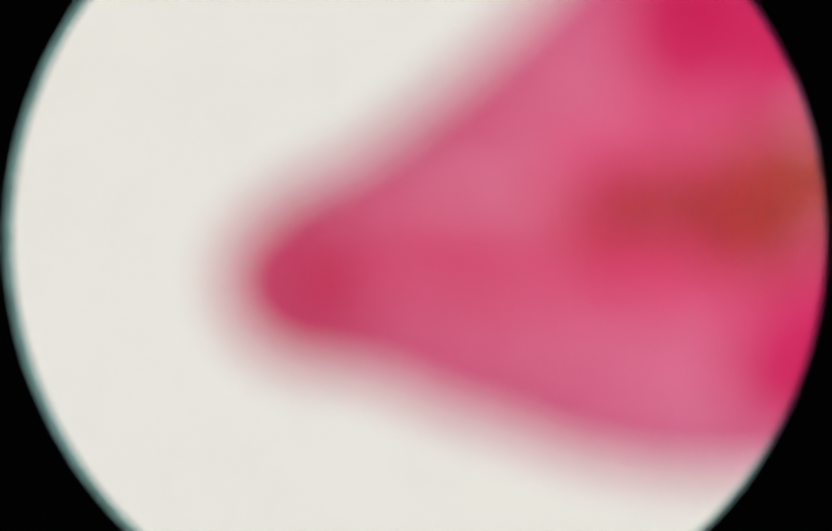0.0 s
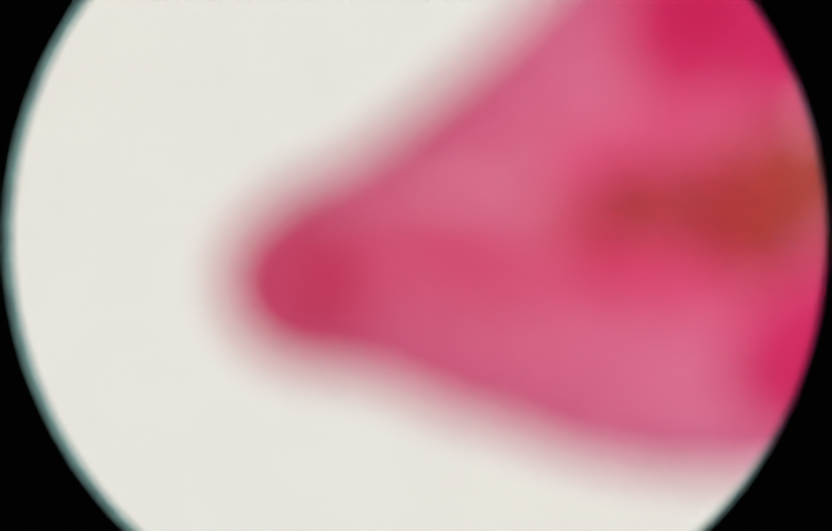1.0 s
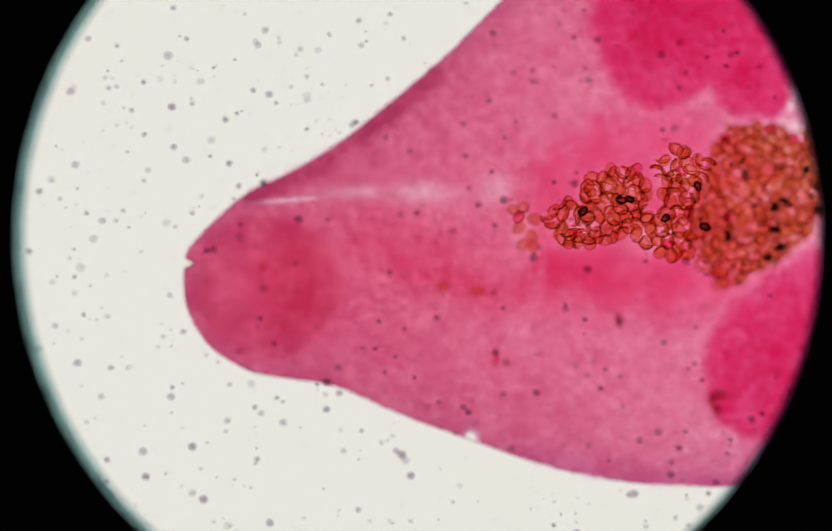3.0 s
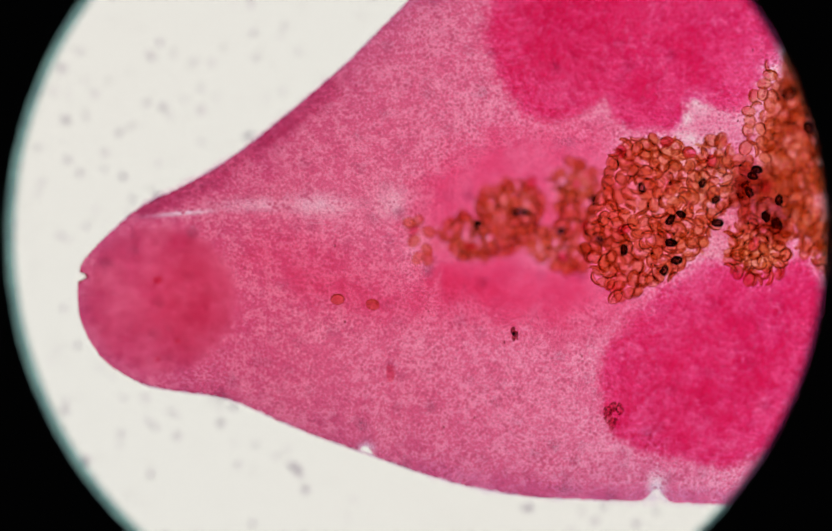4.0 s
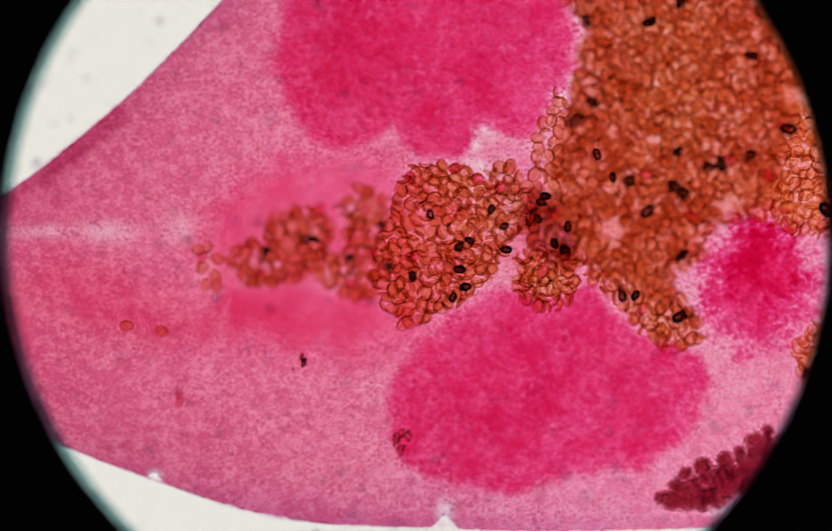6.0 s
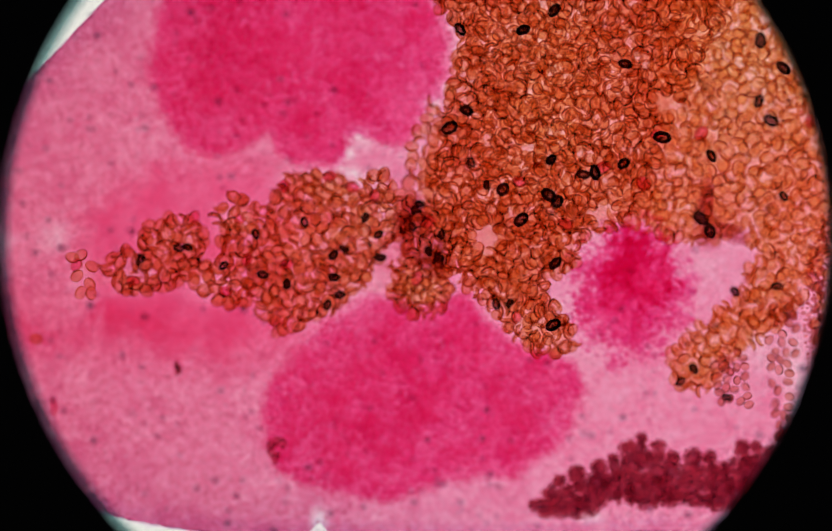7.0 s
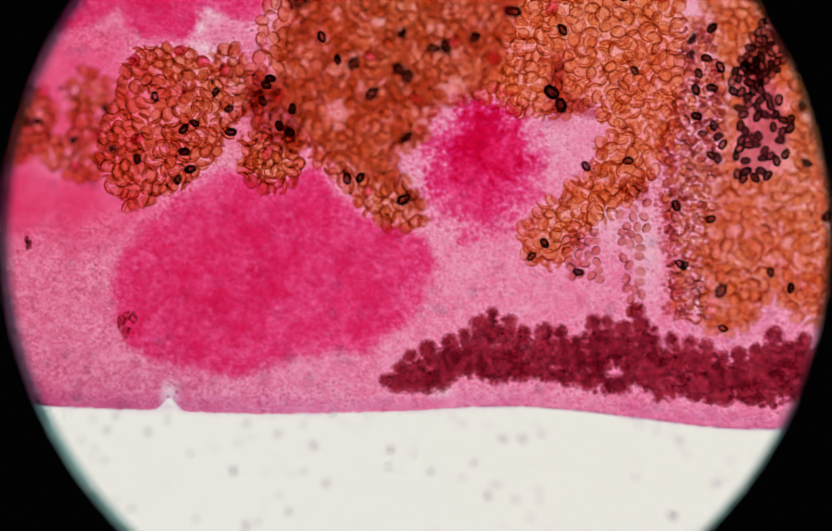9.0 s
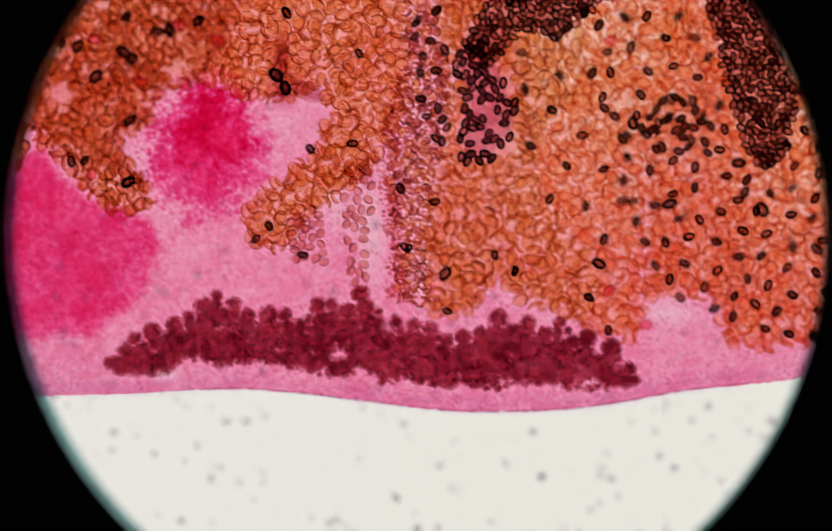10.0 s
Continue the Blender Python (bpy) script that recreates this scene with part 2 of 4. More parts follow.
def blob(name, outline, middle, z, thick, material, wobble=2.0, rings=9, count=96):
    """A flat rounded organ: a closed outline of a few knots, domed above and below."""
    loop = curve_through([*outline, outline[0], outline[1]], count * (len(outline) + 1) // len(outline) + 1)[:count]
    verts, faces, inward = [], [], []
    mx, my = middle
    for half in (1, -1):
        for r in range(rings):
            g = math.cos(math.pi / 2 * r / rings)
            h = math.sqrt(max(0.0, 1 - g ** 2.6)) * thick * half
            if half < 0 and r == 0:
                continue
            for x, y in loop:
                w = wobble * noise.noise(Vector((x * 0.045, y * 0.045, z * 50)))
                x2, y2 = mx + (x - mx) * g + w * (x - mx) / 120, my + (y - my) * g + w * (y - my) / 120
                bump = 0.18 * thick * noise.noise(Vector((x2 * 0.03, y2 * 0.03, half * 3.0 + z)))
                verts.append((*at(x2, y2), z + h + (bump if r else 0)))
                inward.append((1 - g) * math.hypot(x - mx, y - my))
        verts.append((*at(mx, my), z + thick * half))
        inward.append(min(math.hypot(x - mx, y - my) for x, y in loop))
    top_cap, low_first = rings * count, rings * count + 1
    low_cap = low_first + (rings - 1) * count

    def ring_start(half, r):
        return r * count if half > 0 or r == 0 else low_first + (r - 1) * count

    for half, cap in ((1, top_cap), (-1, low_cap)):
        for r in range(rings - 1):
            a, b = ring_start(half, r), ring_start(half, r + 1)
            for i in range(count):
                j = (i + 1) % count
                faces.append((a + i, a + j, b + j, b + i)[::-half])
        a = ring_start(half, rings - 1)
        for i in range(count):
            faces.append((a + i, a + (i + 1) % count, cap)[::-half])
    return attribute(mesh_of(name, verts, faces, [material]), "inward", inward)


def ribbon(name, line, width, z, thick, material, sides=12):
    """A flat strand along a line, thick in its middle and thin at its sides and ends."""
    verts, faces, inward = [], [], []
    n = len(line)
    for i, (x, y) in enumerate(line):
        d = line[min(i + 1, n - 1)] - line[max(i - 1, 0)]
        d = d / np.linalg.norm(d)
        ends = min(1.0, 2.6 * math.sin(math.pi * (i + 0.25) / (n - 0.5)))
        w = width * ends * (1 + 0.25 * noise.noise(Vector((i * 0.22, z * 90, 0))))
        for k in range(sides):
            a = 2 * math.pi * k / sides
            verts.append((*at(x - d[1] * w * math.cos(a), y + d[0] * w * math.cos(a)), z + thick * ends * math.sin(a)))
            inward.append(w * (1 - abs(math.cos(a))))
    for i in range(n - 1):
        for k in range(sides):
            faces.append((i * sides + k, i * sides + (k + 1) % sides, (i + 1) * sides + (k + 1) % sides, (i + 1) * sides + k))
    faces += [tuple(range(sides))[::-1], tuple((n - 1) * sides + k for k in range(sides))]
    return attribute(mesh_of(name, verts, faces, [material]), "inward", inward)


def inside_all(poly, pts):
    p = np.asarray(poly, float)
    q = np.roll(p, -1, 0)
    x, y = pts[:, :1], pts[:, 1:]
    cross = ((p[:, 1] > y) != (q[:, 1] > y)) & (x < (q[:, 0] - p[:, 0]) * (y - p[:, 1]) / (q[:, 1] - p[:, 1] + 1e-9) + p[:, 0])
    return cross.sum(1) % 2 == 1


def edge_distance(outline):
    """How far inside an outline a place lies (below zero: outside)."""
    p = np.asarray(outline, float)
    q = np.roll(p, -1, 0)

    def field(pts):
        t = np.clip(((pts[:, None] - p) * (q - p)).sum(2) / ((q - p) ** 2).sum(1), 0, 1)
        d = np.sqrt((((p + (q - p) * t[..., None]) - pts[:, None]) ** 2).sum(2)).min(1)
        return np.where(inside_all(p, pts), d, -1.0)

    return field


def sac(name, low, high, field, z, thick, material, step=11.0, slope=40.0):
    """A flat pouch of any shape, thinning towards its edge."""
    nx, ny = int((high[0] - low[0]) / step) + 1, int((high[1] - low[1]) / step) + 1
    pts = np.array([(low[0] + i * step, low[1] + j * step) for i in range(nx) for j in range(ny)])
    depth = np.concatenate([field(chunk) for chunk in np.array_split(pts, max(1, len(pts) // 2000))]).reshape(nx, ny)
    index, verts, inward, faces = {}, [], [], []
    for i in range(nx):
        for j in range(ny):
            d = depth[i, j]
            if d >= 0:
                h = thick * min(1.0, d / slope) ** 0.5 + 0.0008
                index[i, j] = len(verts)
                x, y = at(low[0] + i * step, low[1] + j * step)
                verts += [(x, y, z + h), (x, y, z - h)]
                inward += [d, d]
    for i, j in index:
        if (i + 1, j) in index and (i + 1, j + 1) in index and (i, j + 1) in index:
            a, b, c, d = index[i, j], index[i + 1, j], index[i + 1, j + 1], index[i, j + 1]
            faces += [(a, d, c, b), (a + 1, b + 1, c + 1, d + 1)]
    return attribute(mesh_of(name, verts, faces, [material]), "inward", inward)


def pouch(name, outline, z, thick, material):
    p = np.asarray(outline, float)
    return sac(name, p.min(0), p.max(0), edge_distance(p), z, thick, material)


def oval(rx, ry, n=10):
    return [(rx * math.cos(2 * math.pi * i / n), ry * math.sin(2 * math.pi * i / n)) for i in range(n)]


def shifted(points, x, y):
    return [(x + a, y + b) for a, b in points]


# ---- the microscope ----
def illuminator():
    lamp = tagged(new("microscope_lamp"), "round frosted microscope lamp glowing white below the slide", "lamp")
    lamp.location = (0, 0, -5.0)
    n, verts, faces = 64, [(0, 0, 0.12)], []
    for r, z in ((0.8, 0.11), (1.6, 0.08), (2.4, 0.0)):
        verts += [(r * math.cos(2 * math.pi * i / n), r * math.sin(2 * math.pi * i / n), z) for i in range(n)]
    verts += [(2.4 * math.cos(2 * math.pi * i / n), 2.4 * math.sin(2 * math.pi * i / n), -0.15) for i in range(n)]
    faces += [(0, 1 + i, 1 + (i + 1) % n) for i in range(n)]
    for r in range(3):
        for i in range(n):
            j = (i + 1) % n
            faces.append((1 + r * n + i, 1 + (r + 1) * n + i, 1 + (r + 1) * n + j, 1 + r * n + j))
    child("frosted_lens", mesh_of("frosted_lens", verts, faces, [GLOW]), lamp, "glowing white frosted glass")
    profile = [(2.41, -0.2), (2.41, 0.02), (2.46, 0.08), (2.66, 0.08), (2.72, 0.02), (2.72, -0.5), (2.41, -0.5)]
    verts, faces = [], []
    for r, z in profile:
        verts += [(r * math.cos(2 * math.pi * i / n), r * math.sin(2 * math.pi * i / n), z) for i in range(n)]
    for k in range(len(profile) - 1):
        for i in range(n):
            j = (i + 1) % n
            faces.append((k * n + i, k * n + j, (k + 1) * n + j, (k + 1) * n + i))
    child("collar", mesh_of("collar", verts, faces, [METAL]), lamp, "dark metal collar")
    return lamp


BLADES = 24
HOLE = 772 * S       # radius of the round field
HOLE_AT = (0, 54 * S)


def field_stop():
    """The round field stop: a ring of thin black blades whose thin front edges let a little light through."""
    stop = tagged(new("field_diaphragm"), "black round field diaphragm with a thin grey edge", "diaphragm")
    stop.location = (*HOLE_AT, 0.12)
    blades, n = [], 8
    lip = 16 * S
    profile = [(HOLE, 0.0), (HOLE, 0.004), (HOLE + 0.05, 0.03), (HOLE + 0.75, 0.03), (HOLE + 0.75, 0.0)]
    soft = [(HOLE - lip, 0.0), (HOLE - lip, 0.0015), (HOLE + 0.002, 0.003), (HOLE + 0.002, 0.0)]

    def swept(shape, half, name, material):
        verts, faces, m = [], [], len(shape)
        for i in range(n + 1):
            a = -half + 2 * half * i / n
            verts += [(r * math.cos(a), r * math.sin(a), z) for r, z in shape]
        for i in range(n):
            for k in range(m):
                l = (k + 1) % m
                faces.append((i * m + k, i * m + l, (i + 1) * m + l, (i + 1) * m + k))
        faces += [tuple(range(m))[::-1], tuple(n * m + k for k in range(m))]
        return mesh_of(name, verts, faces, [material], smooth=False)

    step = math.pi / BLADES
    plate, edge = swept(profile, step * 1.12, "blade", BLACK), swept(soft, step * 1.0, "edge", LIP)
    for i in range(BLADES):
        b = child("blade", plate, stop, "", pose(0, 0, 0.001 * (i % 2), 0, 0, 360 * i / BLADES))
        child("edge", edge, b, "grey translucent front edge", pose(5 * S * (1 + math.cos(math.tau * i / BLADES)), 0, -0.0005))
        blades.append((b, i))
    def bar(name, x0, x1, y0, y1, z0, z1, label):
        bm = bmesh.new()
        bmesh.ops.create_cube(bm, size=1)
        for v in bm.verts:
            v.co = ((x0 + x1) / 2 + v.co.x * (x1 - x0), (y0 + y1) / 2 + v.co.y * (y1 - y0), (z0 + z1) / 2 + v.co.z * (z1 - z0))
        bmesh.ops.bevel(bm, geom=bm.edges[:], offset=0.04, segments=2, affect="EDGES")
        me = bpy.data.meshes.new(name)
        bm.to_mesh(me)
        bm.free()
        me.materials.append(METAL)
        child(name, me, stop, label)

    bar("arm", -0.25, 0.25, HOLE + 0.6, 4.6, 0.02, 0.2, "dark metal arm")
    bar("post", -0.3, 0.3, 4.0, 4.6, -5.62, 0.02, "dark metal post")
    bar("foot", -3.0, 3.0, -3.0, 5.0, -5.8, -5.61, "dark metal foot plate")
    return stop, blades


def slide():
    """Glass slide and cover slip, with the specimen's thin gap between them."""
    made = tagged(new("microscope_slide"), "clear glass microscope slide with a thin cover slip", "slide")

    def slab(name, x0, x1, y0, y1, z0, z1, bevel, material, label):
        bm = bmesh.new()
        bmesh.ops.create_cube(bm, size=1)
        for v in bm.verts:
            v.co = ((x0 + x1) / 2 + v.co.x * (x1 - x0), (y0 + y1) / 2 + v.co.y * (y1 - y0), (z0 + z1) / 2 + v.co.z * (z1 - z0))
        bmesh.ops.bevel(bm, geom=bm.edges[:], offset=bevel, segments=2, affect="EDGES")
        me = bpy.data.meshes.new(name)
        bm.to_mesh(me)
        bm.free()
        me.materials.append(material)
        return child(name, me, made, label)

    slab("glass_plate", -4.2, 6.4, -3.2, 3.4, -1.02, -0.012, 0.04, GLASS, "thick clear glass plate")
    slab("cover_slip", -3.2, 5.4, -2.4, 2.6, 0.098, 0.112, 0.004, COVER, "thin clear glass cover slip")
    return made


# ---- the fluke ----
UPPER = [(96, 562), (99, 518), (114, 488), (164, 438), (220, 393), (306, 352), (404, 290), (502, 212), (602, 125), (702, 25), (800, -75), (950, -200), (1200, -330), (1600, -430), (2200, -470), (2900, -440), (3250, -330), (3450, -120), (3520, 200)]
LOWER = [(96, 562), (102, 610), (130, 665), (168, 702), (230, 732), (308, 745), (386, 759), (504, 810), (640, 860), (800, 913), (950, 940), (1150, 950), (1360, 957), (1620, 952), (1810, 942), (1950, 950), (2080, 966), (2250, 984), (2430, 982), (2560, 966), (2680, 945), (2900, 920), (3150, 850), (3380, 640), (3520, 200)]


# stretches of the womb: outline, depth of the eggs, spread of depth, spacing, layers, share of dark eggs, look
MASSES = [
    ([(778, 440), (815, 410), (850, 425), (860, 360), (910, 345), (965, 365), (975, 430), (1010, 430), (985, 350), (1020, 308), (1090, 335), (1105, 400), (1080, 470), (1050, 515), (1000, 512), (930, 470), (890, 485), (820, 498)], 0.07, 0.008, 17, 2, 0.0, "loose"),
    ([(1092, 330), (1110, 285), (1160, 260), (1225, 268), (1262, 300), (1300, 330), (1310, 400), (1285, 450), (1250, 500), (1215, 530), (1165, 552), (1110, 566), (1068, 530), (1050, 470), (1062, 410)], 0.01, 0.014, 17, 2, 0.0, "loose"),
    ([(1262, 280), (1300, 262), (1345, 310), (1352, 380), (1300, 400)], 0.02, 0.012, 16.5, 2, 0.0, "loose"),
    ([(1352, 300), (1362, 200), (1396, 130), (1424, 140), (1400, 210), (1394, 320), (1374, 345)], 0.016, 0.01, 17, 1, 0.0, "loose"),
    ([(1322, 440), (1360, 425), (1420, 430), (1432, 490), (1415, 530), (1370, 537), (1325, 515)], 0.01, 0.012, 15.5, 2, 0.0, "loose"),
    ([(1345, 330), (1385, 300), (1420, 370), (1450, 450), (1400, 460), (1350, 430)], 0.03, 0.016, 17, 2, 0.02, "loose"),
    ([(1362, 270), (1375, 215), (1410, 170), (1440, 90), (1450, 10), (1400, -60), (1380, -260), (1900, -260), (1960, -60), (1840, 180), (1800, 330), (1740, 370), (1690, 380), (1670, 440), (1615, 465), (1620, 505), (1660, 540), (1672, 590), (1640, 612), (1580, 600), (1530, 540), (1470, 480), (1420, 420), (1372, 370)], 0.05, 0.010, 16.5, 3, 0.016, "packed"),
    ([(1400, 420), (1440, 440), (1500, 490), (1560, 520), (1640, 530), (1672, 590), (1640, 612), (1580, 602), (1530, 545), (1460, 480)], 0.026, 0.012, 17.5, 2, 0.01, "loose"),
    ([(1700, 370), (1760, 320), (1800, 150), (1830, -260), (2160, -260), (2150, 300), (2145, 380), (2135, 446), (2097, 506), (2067, 546), (2017, 581), (1957, 616), (1942, 656), (1917, 678), (1872, 676), (1847, 646), (1849, 606), (1887, 566), (1942, 526), (1992, 466), (2005, 400), (1985, 375), (1900, 400), (1830, 385), (1770, 360)], 0.01, 0.014, 16.8, 2, 0.01, "orange"),
    ([(2225, 480), (2232, 330), (2195, 220), (2150, 60), (2140, -260), (2720, -260), (2720, 180), (2620, 420), (2590, 770), (2605, 820), (2585, 852), (2520, 845), (2440, 800), (2360, 775), (2310, 740), (2280, 790), (2240, 812), (2195, 800), (2190, 640)], 0.044, 0.014, 16.8, 2, 0.004, "orange"),
    ([(2600, 770), (2600, 400), (2700, -260), (3100, -260), (3100, 850), (2900, 855), (2830, 870), (2760, 855), (2742, 815), (2755, 780), (2680, 765)], 0.05, 0.012, 16, 2, 0.006, "orange"),
    ([(2120, 560), (2125, 430), (2145, 300), (2150, 210), (2222, 220), (2230, 420), (2205, 790), (2135, 775)], 0.02, 0.014, 15.5, 2, 0.02, "pale"),
]

THIN = [(740, 460, 36, 50, 0.0, 0.5), (835, 455, 66, 40, 0.0, 0.6), (912, 395, 60, 44, 0.0, 0.6), (985, 470, 62, 46, 0.0, 0.6), (1040, 360, 62, 46, 0.0, 0.6), (1180, 410, 110, 140, 0.0, 0.62), (1105, 490, 50, 70, 0.4, 0.45), (1375, 480, 60, 60, 0.0, 0.25),
        (290, 408, 75, 5, -0.08, 0.85), (430, 392, 90, 16, 0.0, 0.42), (545, 392, 70, 26, 0.0, 0.48), (690, 388, 50, 34, 0.0, 0.36), (1260, 196, 26, 14, 0.2, 0.9), (1240, 230, 22, 12, -0.7, 0.9), (1278, 214, 14, 14, 0.0, 0.45), (1256, 272, 26, 12, 0.3, 0.9), (1225, 258, 15, 11, 0.0, 0.8), (1302, 262, 22, 10, -0.3, 0.4), (1396, 132, 30, 18, -0.6, 0.95), (1424, 108, 24, 15, 0.0, 0.8), (1186, 925, 17, 28, 0.0, 1.0), (1655, 520, 30, 42, 0.2, 0.35), (1700, 612, 50, 36, 0.4, 0.25), (1620, 90, 210, 320, 0.0, 0.55), (2000, 50, 260, 330, 0.0, 0.62), (2500, 300, 380, 420, 0.0, 0.75), (2900, 350, 250, 420, 0.0, 0.8),
        (2010, 590, 60, 60, 0.0, 0.4), (2085, 640, 34, 110, 0.0, 0.5), (1920, 440, 60, 34, 0.0, 0.25), (1695, 915, 30, 14, 0.0, 0.7), (1830, 330, 26, 16, 0.0, 0.4), (2650, 800, 60, 30, 0.0, 0.5), (640, 850, 16, 12, 0.0, 0.9), (1650, 690, 40, 80, 0.5, 0.35)]


def thinness(x, y):
    """Where the body is thin or torn: along a crease by the head, between organs and at its nicks."""
    most = 0.0
    for cx, cy, rx, ry, turn, much in THIN:
        if abs(x - cx) > 2.5 * max(rx, ry):
            continue
        u, v = x - cx, y - cy
        u, v = u * math.cos(turn) + v * math.sin(turn), v * math.cos(turn) - u * math.sin(turn)
        most = max(most, much * math.exp(-(u / rx) ** 2 - (v / ry) ** 2))
    return most


def hollow(xs, ys):
    """How far the body is hollowed out by the womb that lies in it."""
    pts = np.column_stack([xs, ys])
    most = np.zeros(len(pts))
    for outline, *_, look_of in MASSES:
        p = np.asarray(outline, float)
        near = np.flatnonzero(((pts > p.min(0) - 1) & (pts < p.max(0) + 1)).all(1))
        if len(near):
            most[near] = np.maximum(most[near], {"loose": 0.36, "packed": 0.3, "orange": 0.3, "pale": 0.45}[look_of] * np.clip(edge_distance(p)(pts[near]) / 24, 0, 1))
    return most


def fluke_body():
    up, low = curve_through(UPPER, 700), curve_through(LOWER, 900)
    xs = np.unique(np.concatenate([96 + 60 * np.linspace(0, 1, 30) ** 2, np.linspace(156, 2950, 380), np.linspace(2960, 3400, 20), 3520 - 120 * np.linspace(1, 0, 16) ** 2]))
    order_up, order_low = np.argsort(up[:, 0]), np.argsort(low[:, 0])
    yu, yl = np.interp(xs, up[order_up, 0], up[order_up, 1]), np.interp(xs, low[order_low, 0], low[order_low, 1])
    rng = np.random.RandomState(5)
    yl = yl - 24 * np.exp(-((xs - 1186) / 17) ** 2) - 15 * np.exp(-((xs - 640) / 9) ** 2) + rng.normal(0, 0.9, len(xs))
    yu = yu + rng.normal(0, 0.9, len(xs))
    rows, verts, faces, slots, thin, granular, margin = 110, [], [], [], [], [], []
    for x, a, b in zip(xs, yu, yl):
        wide = (b - a) / 2
        for side in (1, -1):
            for k in range(rows + 1):
                v = 0.5 - 0.5 * math.cos(math.pi * k / rows)
                y = a + (b - a) * v
                d = min(1.0, wide * (1 - abs(2 * v - 1)) / 70, (x - 96) / 60, (3520 - x) / 80)
                h = 0.036 * math.sqrt(max(0.0, 1 - (1 - d) ** 2)) + 0.002
                h += 0.004 * d * noise.noise(Vector((x * 0.02, y * 0.02, side)))
                thin.append(thinness(x, y))
                h *= 1 - 0.4 * thin[-1]
                sucker = math.hypot((x - 250) / 150, (y - 570) / 148)
                belly = math.hypot((x - 965) / 250, (y - 440) / 190)
                rear = min(1.0, max(0.0, (x - 1150) / 500))
                granular.append(max(0.0, min(1.0, (sucker - 0.9) * 6, 0.15 + max(0.0, belly - 0.75) * 3)) * (1 - 0.35 * rear))
                for cx, cy, rx, ry in ((1380, 700, 330, 215), (1130, 10, 300, 255)):
                    granular[-1] *= 1 - 0.75 * min(1.0, max(0.0, 3.5 * (1 - math.hypot((x - cx) / rx, (y - cy) / ry))))
                margin.append((1 - 0.75 * rear) * math.exp(-min(wide * (1 - abs(2 * v - 1)), (x - 96) * 1.2) / 90))
                push = 15 * math.exp(-((y - 527) / 7) ** 4) * math.exp(-((x - 98) / 30) ** 2)
                verts.append((*at(x + push, y), 0.032 - side * h))
    co = np.array(verts)
    plan_x, plan_y = co[:, 0] / S + 784, 500 - co[:, 1] / S
    thin = np.maximum(thin, hollow(plan_x, plan_y)) * (1 - 0.85 * np.exp(-((plan_x - 2305) / 60) ** 2 - ((plan_y - 410) / 120) ** 2))
    per = 2 * (rows + 1)
    for i in range(len(xs) - 1):
        for k in range(rows):
            p, q = i * per + k, (i + 1) * per + k
            faces.append((p, q, q + 1, p + 1))
            slots.append(0)
            p, q = p + rows + 1, q + rows + 1
            faces.append((p, p + 1, q + 1, q))
            slots.append(1)
        for k in (0, rows):
            p, q = i * per + k, (i + 1) * per + k
            faces.append((p, q, q + rows + 1, p + rows + 1))
            slots.append(1)
    me = mesh_of("body", verts, faces, [BODY, BACK], slots)
    for name, values in (("thinness", thin), ("granular", granular), ("margin", margin)):
        attribute(me, name, values)
    return me


